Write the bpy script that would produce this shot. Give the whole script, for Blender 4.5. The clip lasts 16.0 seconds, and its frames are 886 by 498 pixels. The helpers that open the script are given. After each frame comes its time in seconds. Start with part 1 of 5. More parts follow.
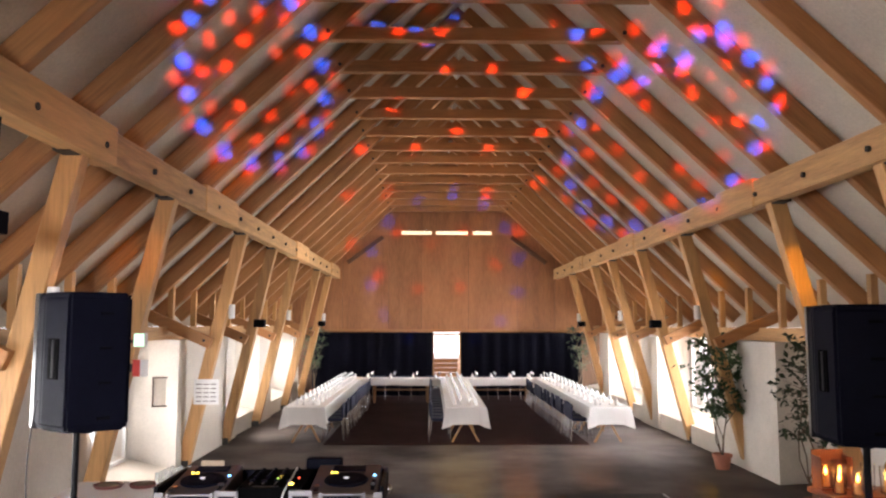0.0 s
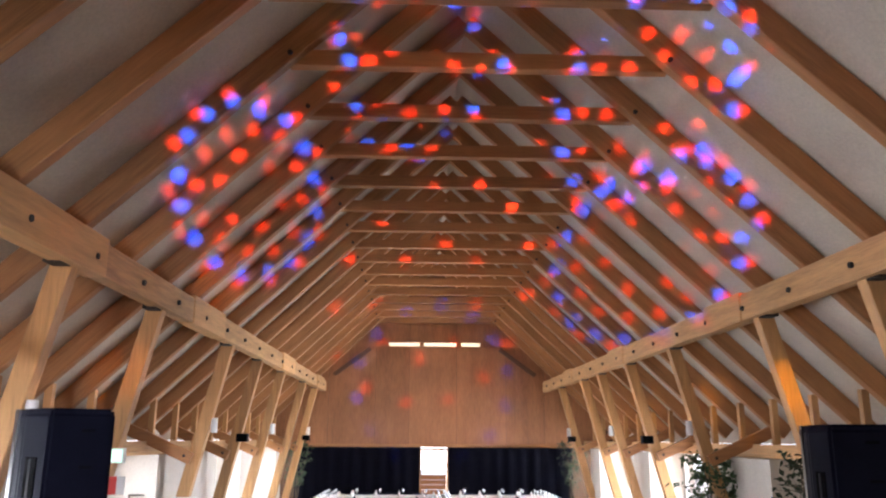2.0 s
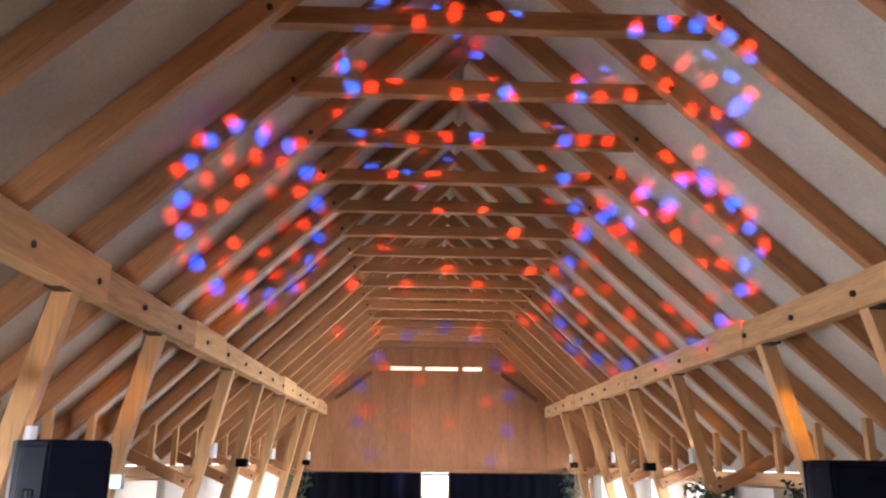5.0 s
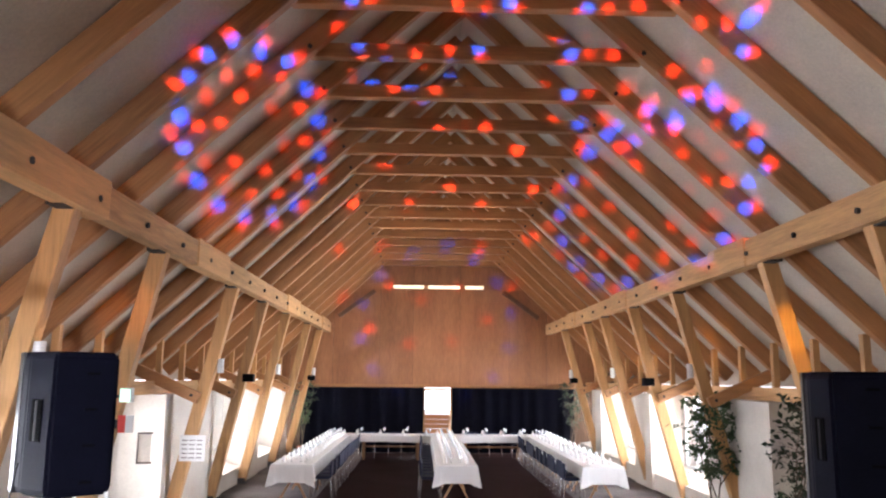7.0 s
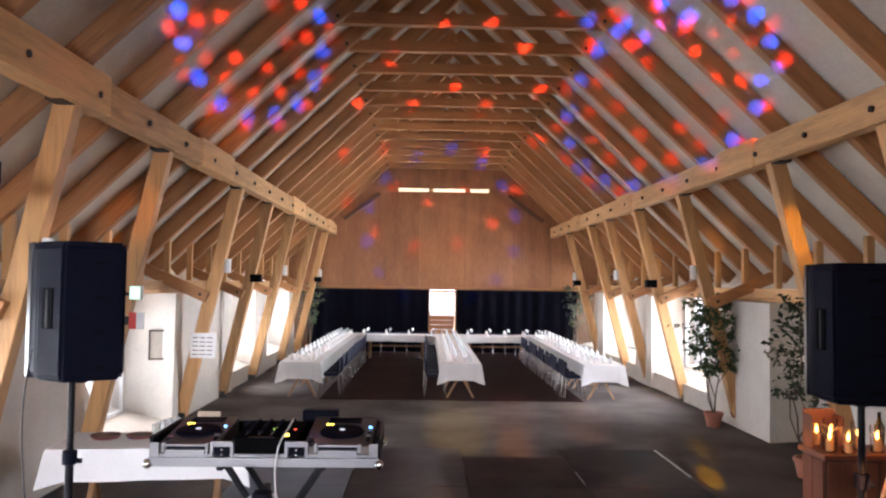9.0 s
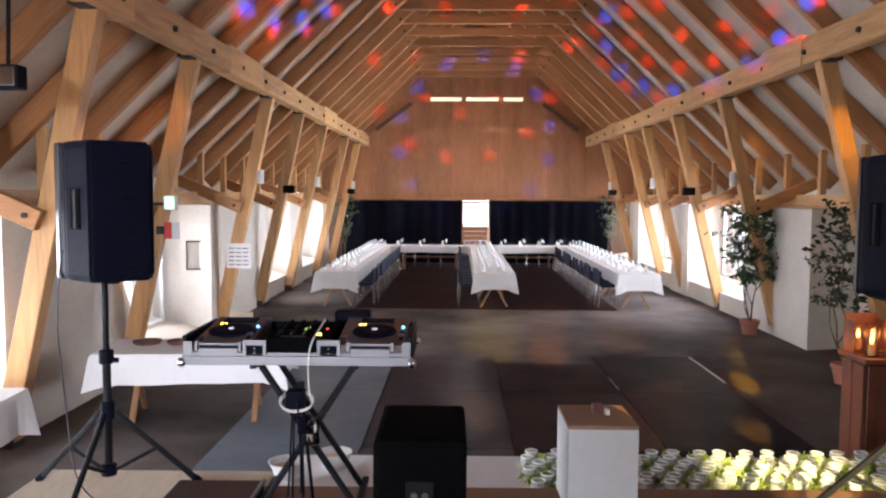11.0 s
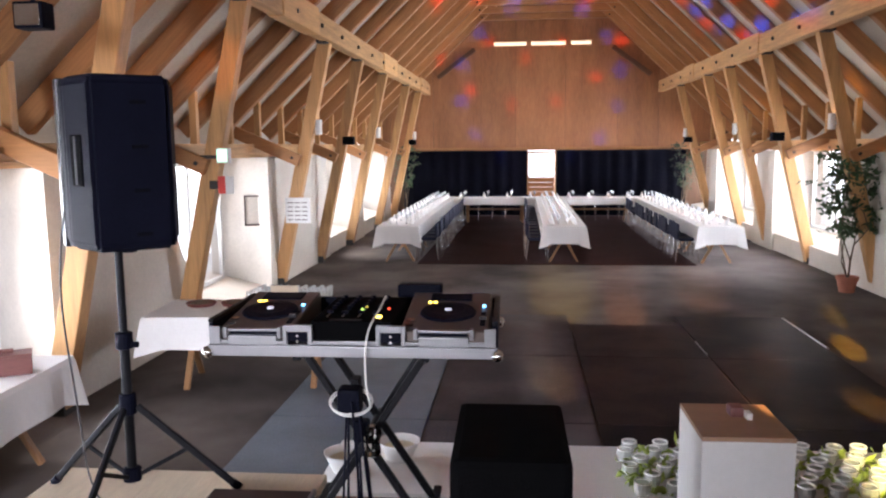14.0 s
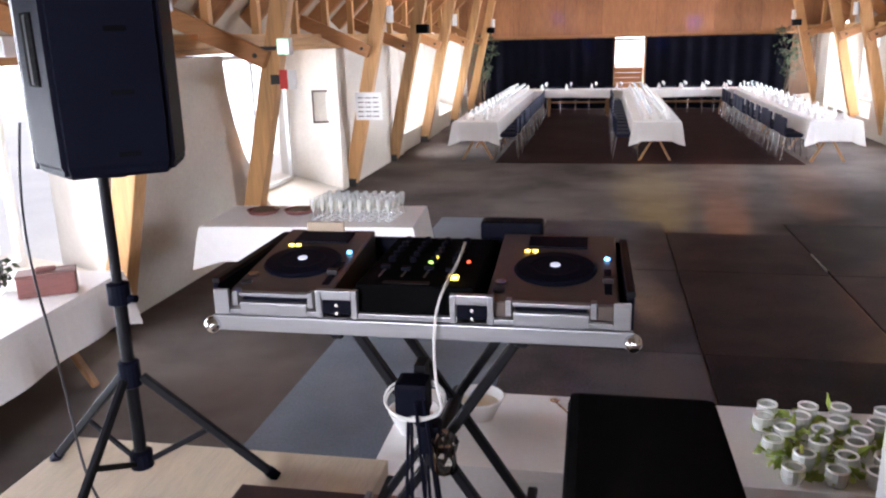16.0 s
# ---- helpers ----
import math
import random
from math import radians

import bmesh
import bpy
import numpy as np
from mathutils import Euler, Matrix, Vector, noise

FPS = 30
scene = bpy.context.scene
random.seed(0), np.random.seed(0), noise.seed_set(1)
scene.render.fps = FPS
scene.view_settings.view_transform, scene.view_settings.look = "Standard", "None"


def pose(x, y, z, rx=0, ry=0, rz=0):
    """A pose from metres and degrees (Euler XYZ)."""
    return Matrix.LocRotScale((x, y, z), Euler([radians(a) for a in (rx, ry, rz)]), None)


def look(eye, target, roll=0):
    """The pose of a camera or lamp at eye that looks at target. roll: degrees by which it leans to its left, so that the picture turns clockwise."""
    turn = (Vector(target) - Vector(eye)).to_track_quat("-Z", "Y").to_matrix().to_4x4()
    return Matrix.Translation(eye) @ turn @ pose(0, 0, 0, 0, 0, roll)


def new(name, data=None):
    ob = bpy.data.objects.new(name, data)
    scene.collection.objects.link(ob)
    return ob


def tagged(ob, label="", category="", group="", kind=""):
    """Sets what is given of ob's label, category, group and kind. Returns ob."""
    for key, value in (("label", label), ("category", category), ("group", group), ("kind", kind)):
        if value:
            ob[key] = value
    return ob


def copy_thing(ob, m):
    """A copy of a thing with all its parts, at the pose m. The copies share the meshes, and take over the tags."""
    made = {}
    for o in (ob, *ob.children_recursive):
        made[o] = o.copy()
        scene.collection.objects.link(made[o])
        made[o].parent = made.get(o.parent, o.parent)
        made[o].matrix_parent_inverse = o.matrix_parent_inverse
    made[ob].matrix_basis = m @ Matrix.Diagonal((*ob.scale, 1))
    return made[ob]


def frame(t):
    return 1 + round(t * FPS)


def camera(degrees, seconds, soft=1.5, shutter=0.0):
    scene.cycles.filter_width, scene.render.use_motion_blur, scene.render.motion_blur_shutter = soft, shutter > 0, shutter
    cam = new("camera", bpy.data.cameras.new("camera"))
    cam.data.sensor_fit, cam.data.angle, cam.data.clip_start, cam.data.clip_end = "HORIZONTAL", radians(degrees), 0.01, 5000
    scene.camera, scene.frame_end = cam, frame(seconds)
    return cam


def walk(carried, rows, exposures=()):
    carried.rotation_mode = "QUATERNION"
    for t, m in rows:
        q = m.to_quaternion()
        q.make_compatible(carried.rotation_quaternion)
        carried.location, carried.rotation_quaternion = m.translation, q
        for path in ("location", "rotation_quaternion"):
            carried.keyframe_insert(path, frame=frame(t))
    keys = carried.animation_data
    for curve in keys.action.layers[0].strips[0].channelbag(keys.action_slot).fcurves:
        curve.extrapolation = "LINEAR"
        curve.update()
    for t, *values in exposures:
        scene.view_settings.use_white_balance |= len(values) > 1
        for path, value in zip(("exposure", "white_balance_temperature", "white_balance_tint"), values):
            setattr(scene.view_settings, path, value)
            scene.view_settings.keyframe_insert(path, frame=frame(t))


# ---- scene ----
cam = camera(59.1, 16.0, soft=2.2)
PATH = [
    (0, (-0.097, 0.416, 2.414), (-0.038, 2.406, 2.605), 0.1),
    (0.5, (-0.092, 0.431, 2.42), (-0.029, 2.407, 2.722), 0.1),
    (1, (-0.104, 0.424, 2.429), (-0.03, 2.387, 2.809), 0.1),
    (1.5, (-0.103, 0.416, 2.431), (-0.021, 2.369, 2.856), 0.2),
    (2, (-0.111, 0.406, 2.435), (-0.024, 2.348, 2.905), 0.3),
    (2.5, (-0.109, 0.397, 2.44), (-0.023, 2.329, 2.95), 0.4),
    (3, (-0.118, 0.386, 2.443), (-0.032, 2.307, 2.994), 0.5),
    (5.5, (-0.099, 0.399, 2.475), (-0.02, 2.333, 2.977), 0.6),
    (6, (-0.11, 0.415, 2.46), (-0.031, 2.364, 2.904), 0.6),
    (6.5, (-0.105, 0.421, 2.449), (-0.027, 2.381, 2.838), 0.6),
    (7, (-0.103, 0.43, 2.453), (-0.025, 2.401, 2.779), 0.6),
    (7.5, (-0.104, 0.437, 2.442), (-0.026, 2.418, 2.711), 0.6),
    (8, (-0.11, 0.442, 2.429), (-0.032, 2.429, 2.635), 0.6),
    (8.5, (-0.11, 0.449, 2.415), (-0.033, 2.442, 2.562), 0.7),
    (9, (-0.103, 0.453, 2.398), (-0.034, 2.45, 2.482), 0.8),
    (9.5, (-0.094, 0.467, 2.382), (-0.035, 2.465, 2.407), 0.7),
    (12, (-0.1, 0.675, 2.319), (-0.163, 2.663, 2.11), 0.2),
    (12.5, (-0.138, 0.758, 2.322), (-0.215, 2.744, 2.097), 0.2),
    (13, (-0.18, 0.884, 2.319), (-0.274, 2.867, 2.081), 0.1),
    (13.5, (-0.193, 1.054, 2.31), (-0.318, 3.034, 2.062), -0.0),
    (14, (-0.199, 1.266, 2.305), (-0.37, 3.241, 2.043), -0.5),
    (14.5, (-0.237, 1.454, 2.301), (-0.45, 3.421, 2.004), -0.4),
    (15, (-0.292, 1.665, 2.295), (-0.558, 3.614, 1.935), -0.7),
    (15.5, (-0.312, 1.868, 2.279), (-0.638, 3.793, 1.844), -1.1),
    (16, (-0.332, 2.063, 2.274), (-0.692, 3.959, 1.75), -1.4),
]
EXPOSURES = [(t, e, k, 18.0) for t, e, k in ((0.0, -0.2, 7000), (0.6, -0.14, 7000), (1.2, -0.2, 6350), (2.1, -0.2, 6300), (2.9, 0.0, 7000), (5.5, 0.03, 6100), (6.2, -0.1, 6050), (7.0, -0.04, 6350), (8.0, -0.22, 6550), (9.0, -0.26, 6300), (9.6, -0.32, 6250), (12.2, -0.2, 6200), (14.0, -0.18, 6250), (16.0, 0.0, 6250))]
walk(cam, [(t, look(eye, target, roll)) for t, eye, target, roll in PATH], EXPOSURES)

# ---- world and light ----
world = bpy.data.worlds.new("world")
scene.world = world
world.use_nodes = True
wn = world.node_tree.nodes
wl = world.node_tree.links
sky = wn.new("ShaderNodeTexSky")
sky.sky_type = "NISHITA"
sky.sun_disc = False
sky.sun_elevation = radians(38)
sky.sun_rotation = radians(60)
wn["Background"].inputs["Strength"].default_value = 0.15
wl.new(sky.outputs[0], wn["Background"].inputs["Color"])

sun = new("sun", bpy.data.lights.new("sun", "SUN"))
sun.data.energy = 2.5
sun.data.angle = radians(12)
sun.data.color = (1.0, 0.95, 0.88)
sun.matrix_world = look((-12, 20, 12), (0, 12, 0))

C = 0.6          # the hall's axis
U_PURLIN = 3.75  # purlins, from the axis
SLOPE = 0.95
C_ROOF = C + 0.03  # the rafters' axis
Y0, Y1 = -3.2, 27.2
WALL_U = 4.72    # inner face of the side walls
GLASS_U = 5.55   # window panes


# the hall's axis is turned a little from the stage's
HALL = pose(C, 10, 0) @ pose(0, 0, 0, 0, 0, -0.8) @ pose(-C, -10, 0)


def under(u):
    """Height of the rafters' lower edge at u metres from the axis."""
    return 4.46 + SLOPE * (3.7 - abs(u))


def area(name, m, sx, sy, power, color):
    ld = bpy.data.lights.new(name, "AREA")
    ld.shape, ld.size, ld.size_y, ld.energy, ld.color, ld.spread = "RECTANGLE", sx, sy, power, color, radians(140)
    ob = new(name, ld)
    ob.matrix_world = m
    return ob


# piers of the side walls: where each begins and ends along the hall
PIERS = {-1: [(-3.2, 1.6), (7.55, 9.85), (13.5, 17.3), (19.6, 21.0), (24.2, 25.2)],
         1: [(12.4, 15.0), (18.7, 20.0), (23.7, 24.9)]}
WINDOWS = {side: [(a[1], b[0]) for a, b in zip(p, p[1:])] + [(p[-1][1], 26.9)] for side, p in PIERS.items()}
for side, spans in WINDOWS.items():
    for a, b in spans:
        x = C + side * (GLASS_U + 0.12)
        area("window_daylight", look((x, (a + b) / 2, 1.35), (x - side * 3.0, (a + b) / 2, 1.15)), b - a - 0.1, 1.5, (78 if side > 0 else 46 if a < 5 else 34) * (1.6 if a > 14 else 1.0) * (b - a), (0.88, 0.95, 1.0))
# unseen fill lamps added behind the stage to brighten it and the near tables
for x, power in ((-1.7, 200), (2.6, 12)):
    area("south_daylight", look((x, Y0 + 0.06, 2.6), (x - 1.8, 6, 0.3)), 1.2, 1.5, power, (0.93, 0.96, 1.0)).data.spread = radians(65)
area("door_daylight", look((0.52, 28.0, 1.1), (0.52, 20, 1.0)), 0.8, 1.9, 50, (1.0, 0.97, 0.92))

# ---- materials ----


def mat(name, build):
    m = bpy.data.materials.new(name)
    m.use_nodes = True
    nt = m.node_tree
    build(nt, nt.nodes["Principled BSDF"])
    return m


def node(nt, kind, **inputs):
    n = nt.nodes.new(kind)
    for k, v in inputs.items():
        n.inputs[k.replace("_", " ")].default_value = v
    return n


def ramp(nt, fac, stops):
    r = nt.nodes.new("ShaderNodeValToRGB")
    el = r.color_ramp.elements
    while len(el) < len(stops):
        el.new(0.5)
    for e, (p, c) in zip(el, stops):
        e.position, e.color = p, (*c, 1)
    nt.links.new(fac, r.inputs[0])
    return r


def surface(name, stops, scale=4.0, stretch=(1, 1, 1), rough=0.6, bump=0.15, fine=40.0, metal=0.0, island=0.0, coat=0.0, sheen=0.0, gloss=0.5):
    """A worn surface: colour from two scales of noise, relief from the finer one."""
    def build(nt, b):
        tc = node(nt, "ShaderNodeTexCoord")
        mp = node(nt, "ShaderNodeMapping")
        mp.inputs["Scale"].default_value = stretch
        nt.links.new(tc.outputs["Object"], mp.inputs["Vector"])
        n1 = node(nt, "ShaderNodeTexNoise", Scale=scale, Detail=5.0, Roughness=0.6)
        n2 = node(nt, "ShaderNodeTexNoise", Scale=fine, Detail=4.0, Roughness=0.65)
        for n in (n1, n2):
            nt.links.new(mp.outputs[0], n.inputs["Vector"])
        mix = node(nt, "ShaderNodeMath")
        mix.operation = "MULTIPLY_ADD"
        mix.inputs[1].default_value = 0.45
        nt.links.new(n2.outputs["Fac"], mix.inputs[0])
        half = node(nt, "ShaderNodeMath")
        half.operation = "MULTIPLY"
        half.inputs[1].default_value = 0.55
        nt.links.new(n1.outputs["Fac"], half.inputs[0])
        nt.links.new(half.outputs[0], mix.inputs[2])
        fac = mix.outputs[0]
        if island:
            info = node(nt, "ShaderNodeObjectInfo")
            sh = node(nt, "ShaderNodeMath")
            sh.operation = "MULTIPLY_ADD"
            sh.inputs[1].default_value = island
            nt.links.new(info.outputs["Random"], sh.inputs[0])
            nt.links.new(fac, sh.inputs[2])
            off = node(nt, "ShaderNodeMath")
            off.operation = "SUBTRACT"
            off.inputs[1].default_value = island / 2
            nt.links.new(sh.outputs[0], off.inputs[0])
            fac = off.outputs[0]
        r = ramp(nt, fac, stops)
        nt.links.new(r.outputs[0], b.inputs["Base Color"])
        b.inputs["Roughness"].default_value = rough
        b.inputs["Metallic"].default_value = metal
        b.inputs["Specular IOR Level"].default_value = gloss
        b.inputs["Coat Weight"].default_value = coat
        b.inputs["Sheen Weight"].default_value = sheen
        if bump:
            bp = node(nt, "ShaderNodeBump", Strength=bump, Distance=0.01)
            nt.links.new(n2.outputs["Fac"], bp.inputs["Height"])
            nt.links.new(bp.outputs[0], b.inputs["Normal"])
    return mat(name, build)


def tones(c, spread=0.35):
    lo = tuple(v * (1 - spread) for v in c)
    hi = tuple(min(1, v * (1 + spread)) for v in c)
    return [(0.32, lo), (0.5, c), (0.68, hi)]


def glow(name, color, strength):
    def build(nt, b):
        b.inputs["Base Color"].default_value = (*color, 1)
        b.inputs["Emission Color"].default_value = (*color, 1)
        b.inputs["Emission Strength"].default_value = strength
    return mat(name, build)


def clear(name, color=(1, 1, 1), rough=0.02):
    def build(nt, b):
        b.inputs["Base Color"].default_value = (*color, 1)
        b.inputs["Roughness"].default_value = rough
        b.inputs["Transmission Weight"].default_value = 1.0
        b.inputs["IOR"].default_value = 1.45
    return mat(name, build)


def timber(name, c, axis):
    st = [7.0, 7.0, 7.0]
    st[axis] = 0.5
    return surface(name, [(0.3, tuple(v * 0.62 for v in c)), (0.5, c), (0.7, tuple(min(1, v * 1.28) for v in c))], 1.6, st, 0.55, 0.1, 6.0, island=0.22)


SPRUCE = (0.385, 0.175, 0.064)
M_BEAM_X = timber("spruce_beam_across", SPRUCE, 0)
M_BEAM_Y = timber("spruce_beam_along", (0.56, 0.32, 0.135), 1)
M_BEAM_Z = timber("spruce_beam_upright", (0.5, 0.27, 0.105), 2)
M_PANEL = surface("pale_roof_board", tones((0.56, 0.49, 0.4), 0.18), 1.2, (1, 1, 1), 0.85, 0.05, 30, island=0.05)
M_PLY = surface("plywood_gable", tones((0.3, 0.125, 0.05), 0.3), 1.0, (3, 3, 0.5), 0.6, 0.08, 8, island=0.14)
# darker copy of the plywood: shade behind the sheet joints lies in its colour
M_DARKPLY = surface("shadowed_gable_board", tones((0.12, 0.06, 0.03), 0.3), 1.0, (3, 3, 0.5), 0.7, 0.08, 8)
M_PLASTER = surface("white_plaster", tones((0.66, 0.605, 0.53), 0.13), 1.5, (1, 1, 1), 0.85, 0.25, 26)
M_CARPET = surface("grey_brown_carpet", [(0.4, (0.055, 0.045, 0.043)), (0.49, (0.105, 0.089, 0.082)), (0.58, (0.16, 0.136, 0.122))], 0.55, (1, 1, 1), 0.95, 0.3, 160, gloss=0.06)
M_DARKRUG = surface("dark_brown_carpet", tones((0.032, 0.0135, 0.013), 0.4), 0.8, (1, 1, 1), 0.95, 0.3, 160, gloss=0.05)
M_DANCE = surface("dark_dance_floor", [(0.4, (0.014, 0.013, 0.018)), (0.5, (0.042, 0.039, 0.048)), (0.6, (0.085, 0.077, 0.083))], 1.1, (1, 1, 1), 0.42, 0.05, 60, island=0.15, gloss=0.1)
M_STAGE = surface("pale_stage_board", tones((0.6, 0.5, 0.37), 0.18), 2.0, (6, 0.7, 1), 0.5, 0.08, 20)
M_STAGE_EDGE = surface("brown_stage_board", tones((0.2, 0.1, 0.06), 0.25), 2.0, (0.7, 6, 6), 0.5, 0.08, 20)
M_CURTAIN = surface("black_curtain_cloth", tones((0.009, 0.009, 0.018), 0.4), 2.0, (1, 1, 0.2), 0.9, 0.1, 60, gloss=0.1)
M_CLOTH = surface("white_tablecloth", tones((0.8, 0.79, 0.78), 0.05), 3.0, (1, 1, 1), 0.85, 0.2, 40)
M_WOODLEG = surface("brown_table_leg", tones((0.33, 0.17, 0.075), 0.3), 2.0, (6, 6, 1), 0.5, 0.08, 20)
M_NAVY = surface("navy_upholstery", tones((0.007, 0.01, 0.034), 0.3), 5.0, (1, 1, 1), 0.85, 0.2, 90)
M_CHROME = surface("chrome_tube", tones((0.7, 0.7, 0.72), 0.06), 4, (1, 1, 1), 0.18, 0.0, 30, metal=1.0)
M_BLACK = surface("black_plastic", tones((0.0045, 0.005, 0.0105), 0.3), 6.0, (1, 1, 1), 0.5, 0.12, 120, gloss=0.03)
M_TRIM = surface("glossy_black_moulding", tones((0.005, 0.005, 0.008), 0.3), 6.0, (1, 1, 1), 0.28, 0.05, 90, gloss=0.5)
M_BLACKMETAL = surface("black_painted_steel", tones((0.006, 0.006, 0.008), 0.3), 6.0, (1, 1, 1), 0.5, 0.05, 60, gloss=0.12)
M_GRILLE = surface("black_carpet_cover", tones((0.0035, 0.0035, 0.004), 0.3), 8.0, (1, 1, 1), 0.95, 0.4, 150, gloss=0.03)
M_ALU = surface("brushed_aluminium", tones((0.25, 0.25, 0.265), 0.15), 3.0, (0.3, 8, 8), 0.35, 0.05, 50, metal=0.4)
M_DECK = surface("dark_deck_face", tones((0.016, 0.015, 0.018), 0.25), 6.0, (1, 1, 1), 0.4, 0.05, 60)
M_DECKGREY = surface("bronze_deck_face", tones((0.11, 0.082, 0.07), 0.2), 6.0, (1, 1, 1), 0.38, 0.05, 60, metal=0.3)
M_IRON = surface("black_iron_fitting", tones((0.02, 0.017, 0.015), 0.3), 8, (1, 1, 1), 0.6, 0.1, 60)
M_WHITE = surface("white_paint", tones((0.76, 0.76, 0.75), 0.05), 3, (1, 1, 1), 0.5, 0.05, 40)
M_GLASS = clear("clear_glass")


def thin_glass(name, color, alpha):
    """Thin clear glassware: mostly see-through, with a bright gloss."""
    def build(nt, b):
        b.inputs["Base Color"].default_value = (*color, 1)
        b.inputs["Roughness"].default_value = 0.06
        b.inputs["Alpha"].default_value = alpha
        b.inputs["Specular IOR Level"].default_value = 1.0
    return mat(name, build)


M_THIN = thin_glass("thin_glassware", (0.92, 0.95, 0.96), 0.3)
M_LEAF = surface("green_leaf", tones((0.033, 0.066, 0.02), 0.5), 3.0, (1, 1, 1), 0.5, 0.0, 20, island=0.4)
M_LEAFPALE = surface("yellow_green_leaf", tones((0.28, 0.36, 0.06), 0.4), 9.0, (1, 1, 1), 0.5, 0.0, 30)
M_BARK = surface("grey_bark", tones((0.13, 0.09, 0.06), 0.3), 5, (3, 3, 1), 0.85, 0.3, 40)
M_TERRA = surface("terracotta", tones((0.42, 0.16, 0.1), 0.2), 4, (1, 1, 1), 0.75, 0.1, 50)
M_BROWNBOX = surface("red_brown_wood", tones((0.15, 0.05, 0.042), 0.3), 3, (1, 6, 6), 0.5, 0.08, 20)
M_RED = surface("red_plastic_sign", tones((0.6, 0.05, 0.04), 0.1), 3, (1, 1, 1), 0.5, 0.0, 30)

# ---- building helpers ----


def mesh_of(name, bm, material):
    me = bpy.data.meshes.new(name)
    bm.normal_update()
    bm.to_mesh(me)
    bm.free()
    me.materials.append(material)
    return me


def part(name, bm, material, parent=None, label="", smooth=False):
    """Links a bmesh as one mesh object, under a thing or a part where one is given."""
    me = mesh_of(name, bm, material)
    if smooth:
        for p in me.polygons:
            p.use_smooth = True
    ob = new(name, me)
    if parent is not None:
        ob.parent = parent
    if label:
        ob["label"] = label
    return ob


def thing(name, label, category, m=None, group="", kind=""):
    ob = new(name)
    if m is not None:
        ob.matrix_world = m
    return tagged(ob, label, category, group, kind)


def bm_new():
    return bmesh.new()


def box(bm, x0, x1, y0, y1, z0, z1, bevel=0.0):
    v = [bm.verts.new((x, y, z)) for x in (x0, x1) for y in (y0, y1) for z in (z0, z1)]
    fs = [bm.faces.new([v[i] for i in q]) for q in ((0, 1, 3, 2), (4, 6, 7, 5), (0, 4, 5, 1), (2, 3, 7, 6), (0, 2, 6, 4), (1, 5, 7, 3))]
    if bevel:
        ed = list({e for f in fs for e in f.edges})
        bmesh.ops.bevel(bm, geom=ed, offset=bevel, segments=2, affect="EDGES", profile=0.6)
    return bm


def boxed(*a, **k):
    return box(bm_new(), *a, **k)


def beam(bm, p, q, w, h, up=(0, 0, 1), bevel=0.008):
    """A squared timber from p to q, w across and h along up."""
    p, q, up = Vector(p), Vector(q), Vector(up)
    d = (q - p).normalized()
    side = d.cross(up).normalized() * w / 2
    top = side.cross(d).normalized() * h / 2
    v = [bm.verts.new(c + s * side + t * top) for c in (p, q) for s, t in ((-1, -1), (1, -1), (1, 1), (-1, 1))]
    fs = [bm.faces.new([v[i] for i in f]) for f in ((0, 1, 2, 3), (7, 6, 5, 4), (0, 4, 5, 1), (1, 5, 6, 2), (2, 6, 7, 3), (3, 7, 4, 0))]
    bmesh.ops.recalc_face_normals(bm, faces=fs)
    if bevel:
        bmesh.ops.bevel(bm, geom=list({e for f in fs for e in f.edges}), offset=bevel, segments=1, affect="EDGES")
    return bm


def tube(bm, p, q, r0, r1=None, n=12):
    """A round bar from p to q."""
    p, q = Vector(p), Vector(q)
    r1 = r0 if r1 is None else r1
    m = Matrix.Translation((p + q) / 2) @ (q - p).to_track_quat("Z", "Y").to_matrix().to_4x4()
    bmesh.ops.create_cone(bm, cap_ends=True, segments=n, radius1=r0, radius2=r1, depth=(q - p).length, matrix=m)
    return bm


def lathe(bm, profile, n=20, centre=(0, 0, 0), caps=True):
    """A turned body from (radius, height) pairs."""
    cx, cy, cz = centre
    rings = []
    for r, z in profile:
        rings.append([bm.verts.new((cx + r * math.cos(2 * math.pi * i / n), cy + r * math.sin(2 * math.pi * i / n), cz + z)) for i in range(n)])
    for a, b in zip(rings, rings[1:]):
        for i in range(n):
            j = (i + 1) % n
            bm.faces.new((a[i], a[j], b[j], b[i]))
    if caps and profile[0][0] > 1e-4:
        bm.faces.new(list(reversed(rings[0])))
    if caps and profile[-1][0] > 1e-4:
        bm.faces.new(rings[-1])
    return bm


def cord(name, points, r, material, parent=None):
    cu = bpy.data.curves.new(name, "CURVE")
    cu.dimensions = "3D"
    cu.bevel_depth, cu.bevel_resolution = r, 2
    sp = cu.splines.new("NURBS")
    sp.points.add(len(points) - 1)
    for a, b in zip(sp.points, points):
        a.co = (*b, 1)
    sp.use_endpoint_u = True
    sp.order_u = min(4, len(points))
    cu.materials.append(material)
    tmp = bpy.data.objects.new(name, cu)
    scene.collection.objects.link(tmp)
    dg = bpy.context.evaluated_depsgraph_get()
    me = bpy.data.meshes.new_from_object(tmp.evaluated_get(dg))
    bpy.data.objects.remove(tmp)
    ob = new(name, me)
    if parent is not None:
        ob.parent = parent
    return ob


def structure(name, bm, material, label, category):
    return tagged(part(name, bm, material), label, category, kind="structure")


